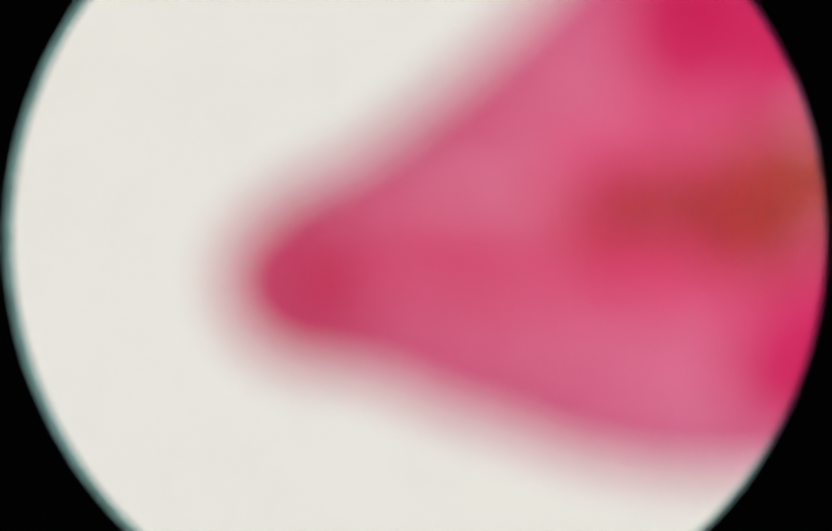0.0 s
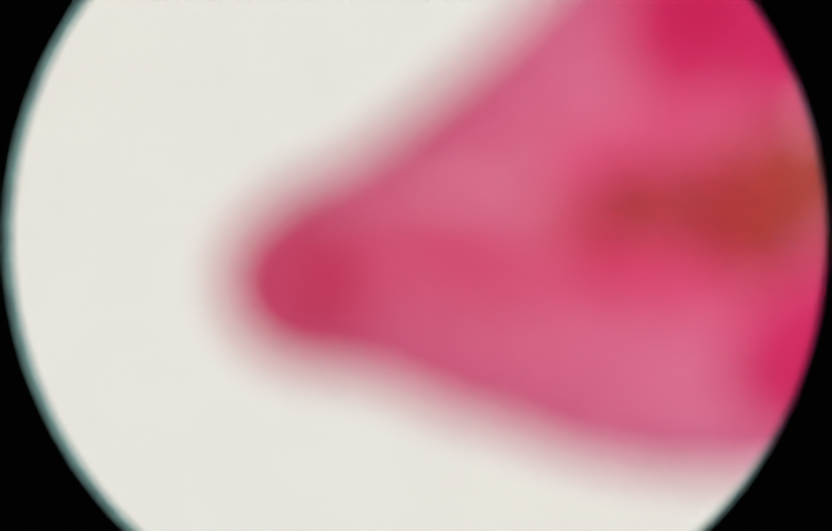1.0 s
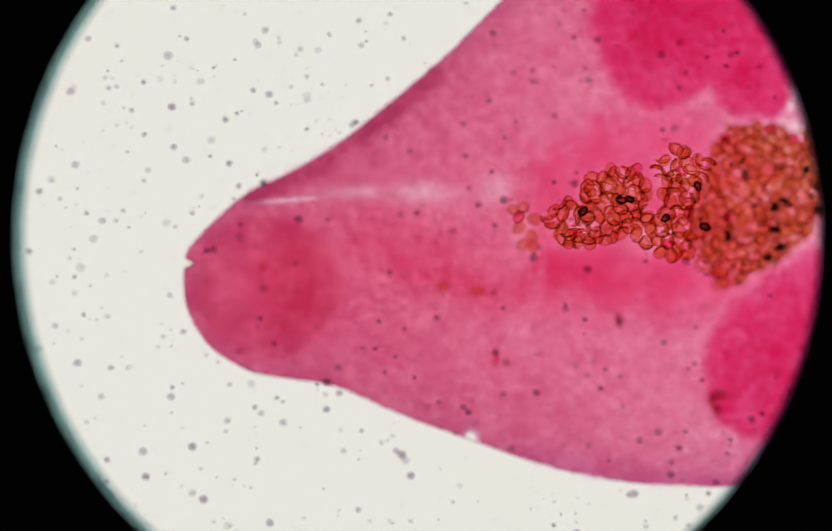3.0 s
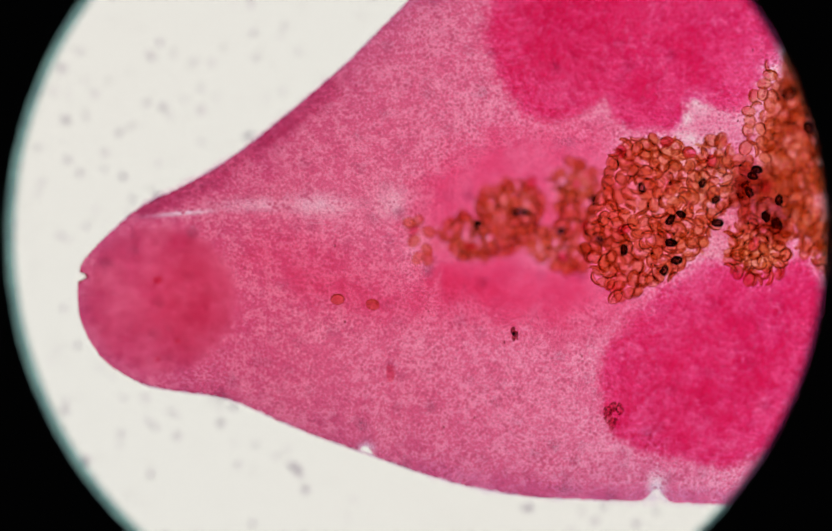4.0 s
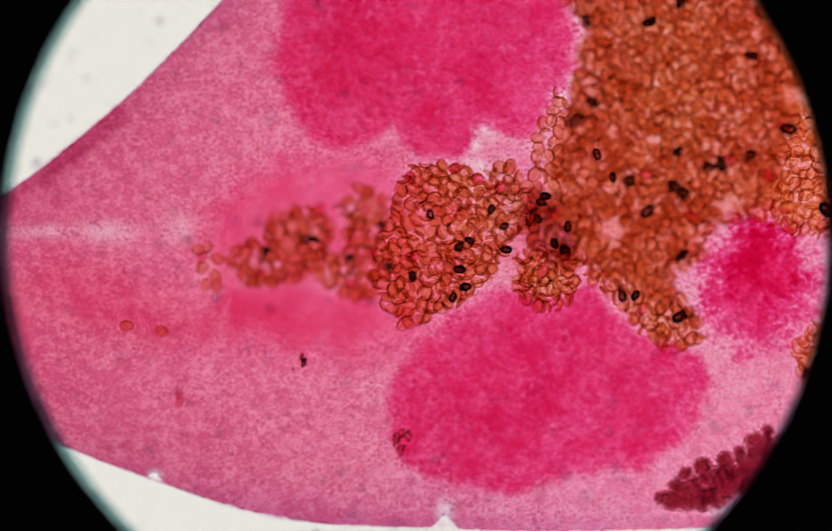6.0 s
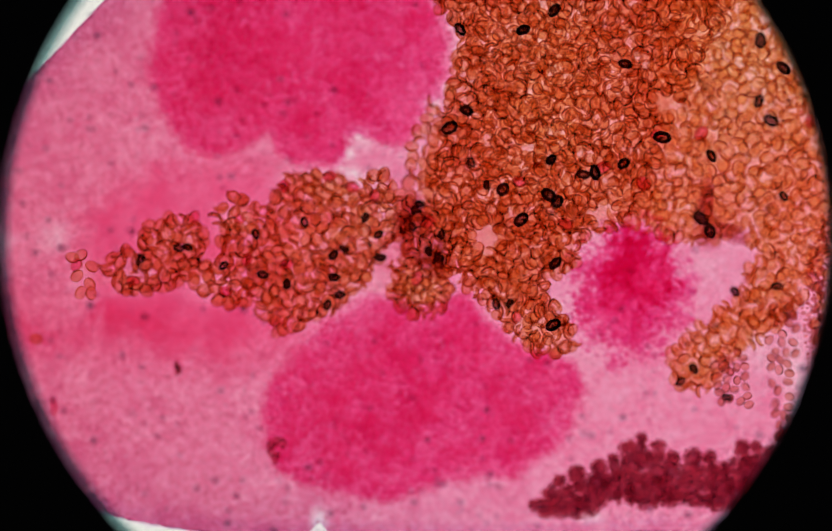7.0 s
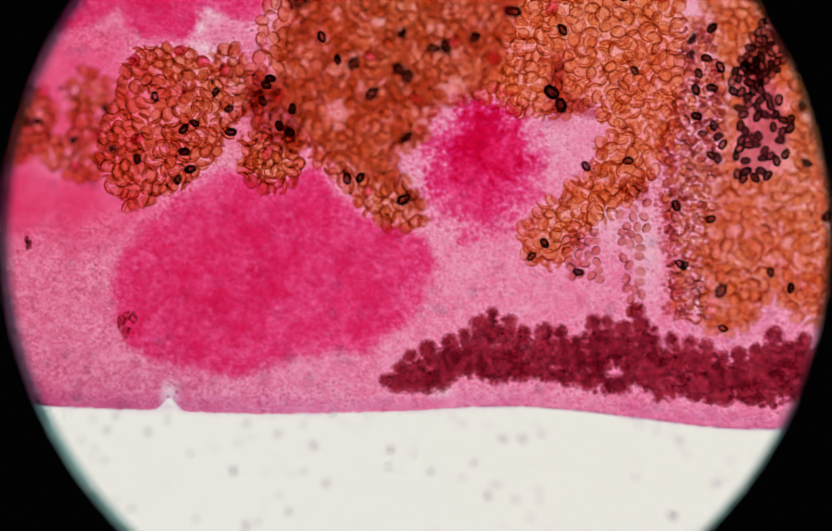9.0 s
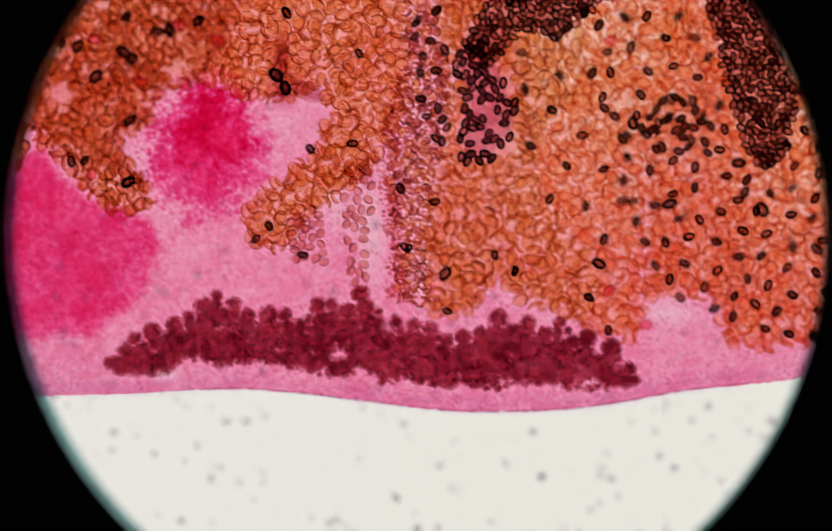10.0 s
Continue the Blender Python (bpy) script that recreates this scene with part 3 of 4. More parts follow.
def egg_mesh(name, kind, materials):
    """One egg, length along x: a flattened oval shell, or a collapsed crescent, with a thicker wall round it, tinted
    dark for its refracted outline.
    """
    L, W, H = 14.0 * S, (9.4 if kind == "dark" else 10.8) * S, 7.0 * S
    n, rings, verts, faces, slots = 12, 3, [], [], []
    if kind == "cup":
        half = [(L * math.cos(a), W * 0.95 * math.sin(a) - W * 0.3) for a in np.linspace(0, math.pi, 7)]
        back = [(L * 0.97 * math.cos(a), W * 0.30 * math.sin(a) - W * 0.3) for a in np.linspace(math.pi, 0, 7)[1:-1]]
        loop = half + back
        mid = (0, W * 0.25)
    else:
        loop = [(L * math.cos(2 * math.pi * i / n) * (1.0 + 0.05 * math.cos(2 * math.pi * i / n)), W * math.sin(2 * math.pi * i / n)) for i in range(n)]
        mid = (0, 0)
    n = len(loop)
    for half in (1, -1):
        base = len(verts)
        for r in range(rings):
            g = math.cos(math.pi / 2 * r / rings)
            verts += [(mid[0] + (x - mid[0]) * g, mid[1] + (y - mid[1]) * g, half * H * math.sin(math.pi / 2 * r / rings)) for x, y in loop]
        verts.append((*mid, half * H))
        for r in range(rings - 1):
            for i in range(n):
                j = (i + 1) % n
                a, b = base + r * n, base + (r + 1) * n
                faces.append((a + i, a + j, b + j, b + i)[::half])
        for i in range(n):
            a = base + (rings - 1) * n
            faces.append((a + i, a + (i + 1) % n, base + rings * n)[::half])
    slots += [0] * len(faces)
    # wall tube: real shell, with the dark refracted outline put into its colour
    thick = (4.2 if kind == "dark" else 1.6) * S
    base = len(verts)
    for i in range(n):
        p, q, s = loop[i - 1], loop[i], loop[(i + 1) % n]
        d = np.array([s[0] - p[0], s[1] - p[1]])
        d = d / (np.linalg.norm(d) + 1e-9)
        out = np.array([d[1], -d[0]])
        own = thick * (1.0 if kind == "dark" else 0.5 + 1.0 * max(0.0, -out[1] if kind == "fold" else out[1]))
        for u, z in ((0.35, 0.0), (-1.0, 0.8), (-1.0, -0.8)):
            verts.append((q[0] + out[0] * u * own, q[1] + out[1] * u * own, z * own))
    for i in range(n):
        j = (i + 1) % n
        for k in range(3):
            l = (k + 1) % 3
            faces.append((base + 3 * i + k, base + 3 * j + k, base + 3 * j + l, base + 3 * i + l))
            slots.append(1)
    if kind == "fold":
        base, m = len(verts), 7
        for i in range(m):
            u = -1 + 2 * i / (m - 1)
            for du, z in ((0.0, 0.9), (0.6, 0.0), (-0.6, 0.0)):
                verts.append((L * 0.86 * u, W * (0.25 - 0.75 * (1 - u * u)) + du * thick, H * 0.6 * (1 - u * u) + z * thick))
        for i in range(m - 1):
            for k in range(3):
                l = (k + 1) % 3
                faces.append((base + 3 * i + k, base + 3 * i + 3 + k, base + 3 * i + 3 + l, base + 3 * i + l))
                slots.append(1)
    return mesh_of(name, verts, faces, materials, slots)


def scatter(poly, spacing, seed, tries=30000, limit=5000, keep=None):
    """Places in an outline, no two nearer than spacing."""
    rng = np.random.RandomState(seed)
    p = np.asarray(poly, float)
    low, high = p.min(0), p.max(0)
    pts = low + (high - low) * rng.rand(tries, 2)
    cells, out = {}, []
    for x, y in pts[inside_all(p, pts)].tolist():
        i, j = int(x // spacing), int(y // spacing)
        if any((x - a) ** 2 + (y - b) ** 2 < spacing ** 2 for u in (-1, 0, 1) for v in (-1, 0, 1) for a, b in cells.get((i + u, j + v), ())):
            continue
        if keep and not keep(x, y):
            continue
        cells.setdefault((i, j), []).append((x, y))
        out.append((x, y))
        if len(out) >= limit:
            break
    return out


def joined(name, copies, label, parent, smooth=True):
    """Many small pieces, each a mesh at a pose, as one part that nobody could count."""
    verts, faces, slots, materials, count = [], [], [], [], 0
    for me, m in copies:
        co = np.empty(len(me.vertices) * 3)
        me.vertices.foreach_get("co", co)
        co = co.reshape(-1, 3) @ np.array(m.to_3x3()).T + np.array(m.translation)
        shift = []
        for mat in me.materials:
            if mat not in materials:
                materials.append(mat)
            shift.append(materials.index(mat))
        verts.append(co)
        for p in me.polygons:
            faces.append(tuple(count + v for v in p.vertices))
            slots.append(shift[p.material_index])
        count += len(co)
    ob = child(name, mesh_of(name, np.vstack(verts), faces, materials, slots, smooth), parent, label)
    ob["kind"] = "stuff"
    return ob


def fluke():
    made = tagged(new("liver_fluke"), "pink-stained flat liver fluke mounted under the cover slip", "flatworm")
    child("body", fluke_body(), made, "translucent granular pink body")
    fold = curve_through([(190, 425), (260, 388), (356, 340), (456, 272), (545, 200), (620, 130)], 50)
    child("edge_fold", ribbon("edge_fold", fold, 26, 0.035, 0.02, FOLD), made, "darker folded body edge")
    child("oral_sucker", blob("oral_sucker", shifted(oval(148, 146, 12), 250, 570), (250, 570), 0.032, 0.026, SUCKER, 5), made, "round rose-pink mouth sucker")
    child("sucker_cup", blob("sucker_cup", shifted(oval(118, 140, 12), 305, 566), (305, 566), 0.036, 0.02, SUCKER_CUP, 3), made, "darker inner cup of the mouth sucker")
    child("ventral_sucker", blob("ventral_sucker", shifted(oval(300, 212, 14), 985, 425), (985, 425), 0.044, 0.018, VENTRAL, 8), made, "large blurred bright pink belly sucker")
    gut = curve_through([(370, 505), (470, 490), (580, 535), (680, 560), (800, 575), (950, 590), (1100, 590), (1180, 560)], 60)
    child("gut", ribbon("gut", gut, 85, 0.04, 0.02, CORD, 16), made, "pink gut strand")
    duct = curve_through([(470, 515), (550, 545), (640, 572), (740, 572), (830, 560), (900, 560)], 40)
    child("genital_duct", ribbon("genital_duct", duct, 44, 0.045, 0.014, CORD, 14), made, "reddish winding duct")
    for knots in (LOWER[8:16], LOWER[15:22]):
        line = curve_through(knots, 100)
        line[:, 1] -= 13
        child("tegument", ribbon("tegument", line, 24, 0.032, 0.014, TEGUMENT, 12), made, "purplish outer skin along the edge")
    for knots in (UPPER[2:12], LOWER[3:12], LOWER[13:22]):
        child("cuticle", ribbon("cuticle", curve_through(knots, 160), 2.6, 0.034, 0.004, CUTICLE, 6), made, "thin purplish line of the outer skin")
    upper = [(848, 60), (866, 140), (905, 195), (930, 232), (994, 246), (1052, 230), (1085, 205), (1110, 245), (1170, 268), (1235, 258), (1256, 206), (1300, 216), (1350, 222), (1392, 165), (1440, 90), (1420, -60), (1300, -230), (1050, -250), (900, -120)]
    lower = [(1070, 700), (1075, 770), (1100, 830), (1165, 868), (1240, 890), (1330, 892), (1400, 870), (1490, 856), (1580, 840), (1650, 780), (1695, 700), (1695, 645), (1650, 606), (1572, 588), (1515, 532), (1468, 484), (1428, 492), (1380, 504), (1328, 490), (1250, 500), (1165, 560), (1105, 630)]
    for outline, (x, y), label in ((upper, (1120, 20), "lobed magenta testis"), (lower, (1370, 690), "broad oval magenta testis")):
        testis = child("testis", blob("testis", outline, (x, y), 0.012, 0.012, TESTIS, 4, 10, 180), made, label)
        inner = [(x + (a - x) * 0.93, y + (b - y) * 0.93) for a, b in outline]
        child("core", blob("core", inner, (x, y), 0.013, 0.008, TESTIS_CORE, 4, 10, 180), testis, "denser dark magenta core")
    for grow, x, y in ((1.25, 1772, 484), (1.0, 1768, 476), (0.8, 1785, 455)):
        child("ovary", blob("ovary", shifted(oval(108 * grow, 122 * grow, 13), x, y), (x, y), 0.012, 0.012 * grow, OVARY, 14, 9, 120), made, "round crimson ovary with a ragged edge")
    child("shell_gland", blob("shell_gland", [(2095, 500), (2130, 380), (2175, 250), (2230, 300), (2220, 480), (2200, 640), (2170, 780), (2120, 770), (2110, 640)], (2160, 540), 0.034, 0.02, GLAND, 8), made, "granular dull red gland")
    child("stain", blob("stain", [(1885, 360), (1905, 270), (1930, 280), (1935, 345), (1995, 372), (2000, 405), (1950, 405), (1910, 420)], (1925, 360), 0.036, 0.014, SMUDGE, 6), made, "dull red smudge")
    child("stain", blob("stain", [(1370, 300), (1415, 350), (1440, 430), (1410, 475), (1350, 445), (1312, 380), (1330, 320)], (1380, 390), 0.036, 0.014, SMUDGE, 6), made, "dull red smudge")
    for x, y, r in ((247, 534, 11), (247, 682, 7), (285, 648, 8)):
        child("stain", blob("stain", shifted(oval(r, r * 0.8, 7), x, y), (x, y), 0.02, 0.006, CRIMSON, 9, 4, 20), made, "small crimson fleck")
    child("stain", blob("stain", [(680, 690), (692, 694), (695, 712), (688, 727), (678, 722), (676, 705)], (686, 709), 0.02, 0.006, CRIMSON, 9, 4, 24), made, "elongated crimson fleck")
    return made


YOLK_TIPS = [(1616, 850), (1640, 832), (1672, 811), (1715, 803), (1742, 800), (1764, 762), (1794, 747), (1829, 758), (1850, 790), (1891, 779), (1921, 781), (1953, 807), (1985, 762), (2010, 764), (2042, 778), (2065, 740), (2095, 812), (2131, 795), (2165, 806), (2196, 811), (2228, 828), (2258, 825), (2290, 818), (2325, 788), (2352, 815), (2380, 797), (2412, 822), (2440, 800), (2465, 838), (2491, 830), (2537, 843), (2571, 880)]
YOLK_LOW = [(1600, 916), (1681, 916), (1724, 890), (1758, 888), (1788, 899), (1822, 891), (1878, 891), (1925, 897), (1981, 914), (2028, 918), (2063, 903), (2108, 929), (2159, 926), (2260, 938), (2338, 942), (2394, 928), (2463, 942), (2580, 938)]


def yolk_glands(parent):
    """The dark yolk follicles along the edge: lumps of several sizes in a ragged band."""
    base = []
    for k in range(5):
        bm = bmesh.new()
        bmesh.ops.create_icosphere(bm, subdivisions=2, radius=1)
        for v in bm.verts:
            v.co *= 1 + 0.3 * noise.noise(v.co * 2.1 + Vector((k * 7, 0, 0)))
        me = bpy.data.meshes.new("follicle")
        bm.to_mesh(me)
        bm.free()
        me.materials.append(YOLK)
        attribute(me, "inward", [abs(v.co.z) for v in me.vertices])
        me.polygons.foreach_set("use_smooth", [True] * len(me.polygons))
        base.append(me)
    rng = np.random.RandomState(11)
    lumps, size = [], []
    low_x, low_y = zip(*YOLK_LOW)
    for tip, (x, y) in enumerate(YOLK_TIPS):
        foot = np.interp(x, low_x, low_y)
        lean, r, v, u = 26 * (rng.rand() - 0.5), 16 + 9 * rng.rand(), y + 16 + 10 * rng.rand(), x
        while v < foot - 14:
            lumps.append((u, v))
            size.append(r)
            if v > y + 26:
                for side in (-1, 1):
                    if rng.rand() < 0.75:
                        lumps.append((u + side * (12 + 12 * rng.rand()), v + 12 * (rng.rand() - 0.5)))
                        size.append(10 + 8 * rng.rand())
            v += r * (0.85 + 0.35 * rng.rand())
            u += lean * 0.5 + 14 * (rng.rand() - 0.5)
            r = min(24.0, max(13.0, r + 6 * (rng.rand() - 0.5)))
    for x in np.arange(1606, 2580, 7.5):
        lumps.append((x + 6 * rng.rand(), np.interp(x, low_x, low_y) - 14 + 18 * rng.rand()))
        size.append(6 + 6 * rng.rand())
    fill = [(x, y + 44) for x, y in YOLK_TIPS[2:-2]] + [(x, y - 12) for x, y in YOLK_LOW[::-1]]
    for x, y in scatter(fill, 15, 12, keep=lambda x, y: noise.noise(Vector((x * 0.03, y * 0.02, 4.0))) > -0.3):
        lumps.append((x, y))
        size.append(16 + 10 * rng.rand())
    lumps, size = np.array(lumps), np.array(size)
    clear = ((lumps - (2024, 876)) ** 2).sum(1) > (size + 2) ** 2
    clear &= ((lumps - (1668, 868)) ** 2).sum(1) > (size * 0.6) ** 2
    lumps, size = lumps[clear], size[clear]
    order = rng.permutation(len(lumps))
    lumps, size = lumps[order], size[order]
    field = lambda pts: (size - np.sqrt(((pts[:, None] - lumps) ** 2).sum(2))).max(1)
    mass = sac("yolk_gland", lumps.min(0) - 24, lumps.max(0) + 24, field, 0.016, 0.014, YOLK_MASS, 3.2, 16.0)
    gland = child("yolk_gland", mass, parent, "dark maroon lumpy yolk gland")
    for number, (x, y) in enumerate(lumps[:320]):
        r = size[number] * 0.6 * S
        m = Matrix.Translation((*at(x, y), 0.016 + 0.016 * (rng.rand() - 0.5))) @ Euler((0, 0, 6 * rng.rand())).to_matrix().to_4x4() @ Matrix.Diagonal((r, r * 0.85, r * 0.7, 1))
        child("follicle", base[rng.randint(5)], gland, "", m)
    return gland


# single dark eggs that stand out, and the crowded dark bands
DARK_AT = [(1158, 359), (1273, 350), (1298, 382), (1302, 426), (1212, 421), (1232, 409), (1214, 463), (1225, 496), (1201, 516), (1376, 325), (1367, 337), (1361, 368), (1417, 383), (1392, 414), (1412, 426), (1080, 458), (1125, 476), (1520, 514), (1545, 512), (850, 429), (922, 408), (938, 406), (1006, 441), (1066, 381), (1502, 289), (1472, 246), (1970, 490), (1892, 635), (1868, 660), (1956, 690), (2062, 310), (2050, 480), (2140, 565), (2148, 675), (2318, 690), (2495, 770), (2532, 832), (2228, 796), (2356, 720), (2205, 590)]
FIRST = [(721, 426), (737, 421), (758, 443), (729, 461), (753, 476), (736, 493), (756, 494), (585, 570), (652, 580)]
RED_AT = [(729, 439), (1205, 273), (1248, 294), (1120, 291), (1124, 439), (1050, 430), (835, 470), (1010, 490), (950, 350), (1290, 310)]
DARK_BANDS = [
    ([(2250, 300), (2290, 290), (2330, 335), (2362, 420), (2352, 465), (2310, 515), (2255, 515), (2250, 450), (2262, 400), (2240, 335)], 14.5, 80, 0.03),
    ([(2256, 290), (2290, 235), (2346, 149), (2440, 120), (2546, 120), (2530, 200), (2440, 284), (2370, 262), (2320, 325), (2280, 340)], 12.5, 330, 0.034),
    ([(2715, 200), (2680, 40), (2800, 40), (2840, 240), (2888, 410), (2866, 490), (2826, 535), (2790, 490), (2745, 330)], 12, 400, 0.034),
    ([(2156, 229), (2216, 229), (2246, 499), (2186, 509)], 30, 12, 0.03),
    ([(2480, 230), (2700, 240), (2780, 560), (2940, 300), (2940, 850), (2740, 830), (2600, 720)], 38, 95, 0.045),
    ([(2610, 400), (2690, 395), (2730, 440), (2720, 510), (2640, 500), (2590, 455)], 15, 24, 0.05),
    ([(2360, 300), (2560, 330), (2560, 700), (2400, 600)], 62, 26, 0.04)]


GAPS = [(2290, 340, 36), (2308, 400, 42), (2312, 470, 44), (1500, 386, 28), (1842, 136, 26), (1717, 341, 20), (1655, 480, 24), (2335, 770, 22), (2667, 500, 16), (2560, 400, 12), (2300, 560, 14), (1580, 220, 14)]


def eggs(parent):
    rng = np.random.RandomState(3)
    shells = {}
    for look_of, pair in (("loose", [EGG, EGG_RIM]), ("packed", [BROWN_EGG, BROWN_RIM]), ("golden", [GOLDEN_EGG, GOLDEN_RIM]), ("orange", [ORANGE_EGG, ORANGE_RIM]), ("pale", [PALE_EGG, PALE_RIM])):
        shells[look_of] = [egg_mesh("egg", shape, pair) for shape in ("full", "cup", "fold")]
    red = egg_mesh("egg", "full", [RED_EGG, EGG_RIM])
    dark = egg_mesh("dark_egg", "dark", [DARK_EGG, DARK_RIM])
    ripe = egg_mesh("ripe_egg", "dark", [RIPE_EGG, RIPE_RIM])
    single, rest = [], []

    def laid(x, y, z, tilt, scale):
        e = Euler((tilt * (rng.rand() - 0.5), tilt * (rng.rand() - 0.5), 6.283 * rng.rand()))
        return Matrix.Translation((*at(x, y), z)) @ e.to_matrix().to_4x4() @ Matrix.Scale(scale, 4)

    coils = []
    for number, (outline, z, spread, spacing, layers, share, look_of) in enumerate(MASSES):
        full, cup, fold = shells[look_of]
        before = [m[0] for m in MASSES[6:number]] if number > 7 else [MASSES[1][0]] if number in (0, 2) else [MASSES[7][0], MASSES[3][0]] if number == 6 else [MASSES[6][0], MASSES[4][0]] if number == 5 else []
        if number in (1, 4, 6, 8, 9, 10):
            coils.append((outline, z + spread, look_of))
        for layer in range(layers):
            for x, y in scatter(outline, spacing, 40 + 7 * number + layer, tries=14000, keep=lambda x, y: all((x - a) ** 2 + (y - b) ** 2 > c * c for a, b, c in GAPS)):
                if any(inside(other, x, y) for other in before) or (look_of == "orange" and any(inside(band[0], x, y) for band in DARK_BANDS[:3])):
                    continue
                if look_of == "orange":
                    full, cup, fold = shells["golden" if x + 260 * noise.noise(Vector((x * 0.006, y * 0.006, 1.0))) < 2480 else "orange"]
                elif look_of == "pale":
                    full, cup, fold = shells["golden" if rng.rand() < 0.55 else "pale"]
                pick = rng.rand()
                me = dark if pick < share else red if pick < share + (0.004 if look_of == "loose" else 0.0015) else cup if pick < 0.44 else fold if pick < 0.66 else full
                m = laid(x, y, z + layer * spread + spread * (rng.rand() - 0.5), 1.0, (0.9 + 0.3 * rng.rand()) * (0.72 if look_of == "pale" else 1.0))
                (single if number in (1, 3, 4) and layer == 0 else rest).append((me, m))
    full, cup, fold = shells["loose"]
    for x, y in FIRST:
        single.append((fold if x == 652 else full, laid(x, y, 0.042 if x > 700 else 0.004, 0.25, 0.95)))
    for x, y in RED_AT:
        single.append((red, laid(x, y, 0.016 if x > 1100 else 0.07, 0.5, 0.95)))
    for x, y in DARK_AT:
        single.append((dark, laid(x, y, (0.066 if x < 1090 else 0.012) + 0.015 * rng.rand(), 0.5, 0.68 + 0.14 * rng.rand())))
    for k, (outline, spacing, limit, z) in enumerate(DARK_BANDS):
        for x, y in scatter(outline, spacing, 90 + k, limit=limit, keep=lambda x, y: spacing != 14.5 or noise.noise(Vector((x * 0.03, y * 0.03, 2.0))) > -0.08):
            rest.append((ripe if spacing < 14 and rng.rand() < 0.75 else dark, laid(x, y, z + (0.02 if spacing < 20 else 0.075) * (rng.rand() - 0.5), 0.5, 0.7 + 0.14 * rng.rand())))
    for k, outline in enumerate(([(2030, 520), (2095, 500), (2085, 640), (2078, 765), (2046, 765), (2038, 640)], [(1925, 625), (1985, 595), (1998, 705), (1945, 700)])):
        for x, y in scatter(outline, 15, 60 + k, limit=34):
            single.append((shells["pale"][0 if rng.rand() < 0.6 else 2], laid(x, y, 0.01 + 0.03 * rng.rand(), 1.2, 0.72)))
    womb = child("uterus", mesh_of("uterus", *tube([(*at(x, y), 0.05) for x, y in curve_through([(740, 460), (850, 440), (960, 430), (1080, 400), (1200, 420), (1330, 420), (1450, 250), (1600, 100), (1800, 100), (2000, 200), (2250, 250), (2450, 400), (2700, 450), (3000, 350)], 120)], 60 * S, 10, 0.12, np.linspace(0.4, 2.0, 120)), [UTERUS]), parent, "winding womb packed with orange-brown eggs")
    for outline, z, look_of in coils:
        child("coil", pouch("coil", outline, z, 0.012, {"loose": PALE_COIL, "packed": DENSE_COIL, "orange": COIL}[look_of]), womb, "orange-brown coil of the womb")
    for outline, stain in ((DARK_BANDS[0][0], MAUVE_COIL), (DARK_BANDS[1][0], DARK_COIL), (DARK_BANDS[2][0], DARK_COIL)):
        child("coil", pouch("coil", outline, 0.03, 0.01, stain), womb, "coil of the womb dark with ripe eggs")
    for me, m in single[:330]:
        child("dark_egg" if me is dark else "egg", me, womb, "", m)
    crumb = bpy.data.meshes.new("crumb")
    bm = bmesh.new()
    bmesh.ops.create_icosphere(bm, subdivisions=1, radius=1)
    bm.to_mesh(crumb)
    bm.free()
    crumb.materials.append(CRUMB)
    crumbs = []
    for x, y in scatter([(2100, 560), (2110, 420), (2150, 330), (2180, 210), (2225, 300), (2215, 480), (2195, 640), (2170, 775), (2120, 770), (2112, 660)], 7.5, 77, limit=600):
        x += 22 * noise.noise(Vector((y * 0.02, 0.0, 5.0)))
        r = (2.5 + 5.5 * rng.rand()) * S
        crumbs.append((crumb, Matrix.Translation((*at(x, y), 0.012 + 0.035 * rng.rand())) @ Matrix.Diagonal((r, r * (0.6 + 0.4 * rng.rand()), r, 1))))
    joined("gland_crumbs", crumbs, "fine dull red gland granules", parent)
    joined("egg_mass", rest + single[330:], "crowded orange-brown eggs with thin walls and dark outlines", womb)
    return womb


def debris():
    """Grit on the specimen: a dark chip, a cracked crystal, and fine grains."""
    made = []
    rng = np.random.RandomState(8)

    def chip(name, x, y, size, label, flakes, seed):
        local = np.random.RandomState(seed)
        verts, faces = [], []
        for i in range(flakes):
            cx, cy = (local.rand(2) - 0.5) * size * (0.4, 1.0) * (flakes > 1)
            if flakes > 2:
                cx, cy = 0.4 * size * math.cos(0.7 + 1.0 * i), 0.55 * size * math.sin(0.7 + 1.0 * i)
            n, base = 9, len(verts)
            radii = size * (0.35 + 0.45 * local.rand(n)) * {1: 1.0, 2: 0.8}.get(flakes, 0.58)
            for half, grow in ((0, 1.0), (1, 0.8)):
                for k in range(n):
                    a = 2 * math.pi * k / n + 0.2 * local.rand()
                    verts.append(((cx + radii[k] * grow * 0.75 * math.cos(a)) * S, (cy + radii[k] * grow * 1.2 * math.sin(a)) * S, (i * 1.5 + half * 2.0) * S))
            faces += [tuple(range(base, base + n))[::-1], tuple(range(base + n, base + 2 * n))]
            faces += [(base + k, base + (k + 1) % n, base + n + (k + 1) % n, base + n + k) for k in range(n)]
        ob = tagged(new(name, mesh_of(name, verts, faces, [CRYSTAL if flakes > 2 else GRIT], smooth=False)), label, "debris")
        return ob, (*at(x, y), 0.002)

    made.append(chip("grit_chip", 917, 632, 18, "small jagged black chip lying on the fluke", 2, 1))
    made.append(chip("grit_chip", 1106, 788, 30, "reddish brown cracked crystal lying on the fluke", 5, 4))
    for i, (x, y) in enumerate(((581, 469), (757, 592), (1340, 234), (1368, 100), (1046, 677), (786, 810), (843, 793), (599, 612), (900, 650))):
        made.append(chip("grit_grain", x, y, 4.0, "tiny black grain lying on the fluke", 1, 20 + i))
        tagged(made[-1][0], group="grains on the fluke")
    return made


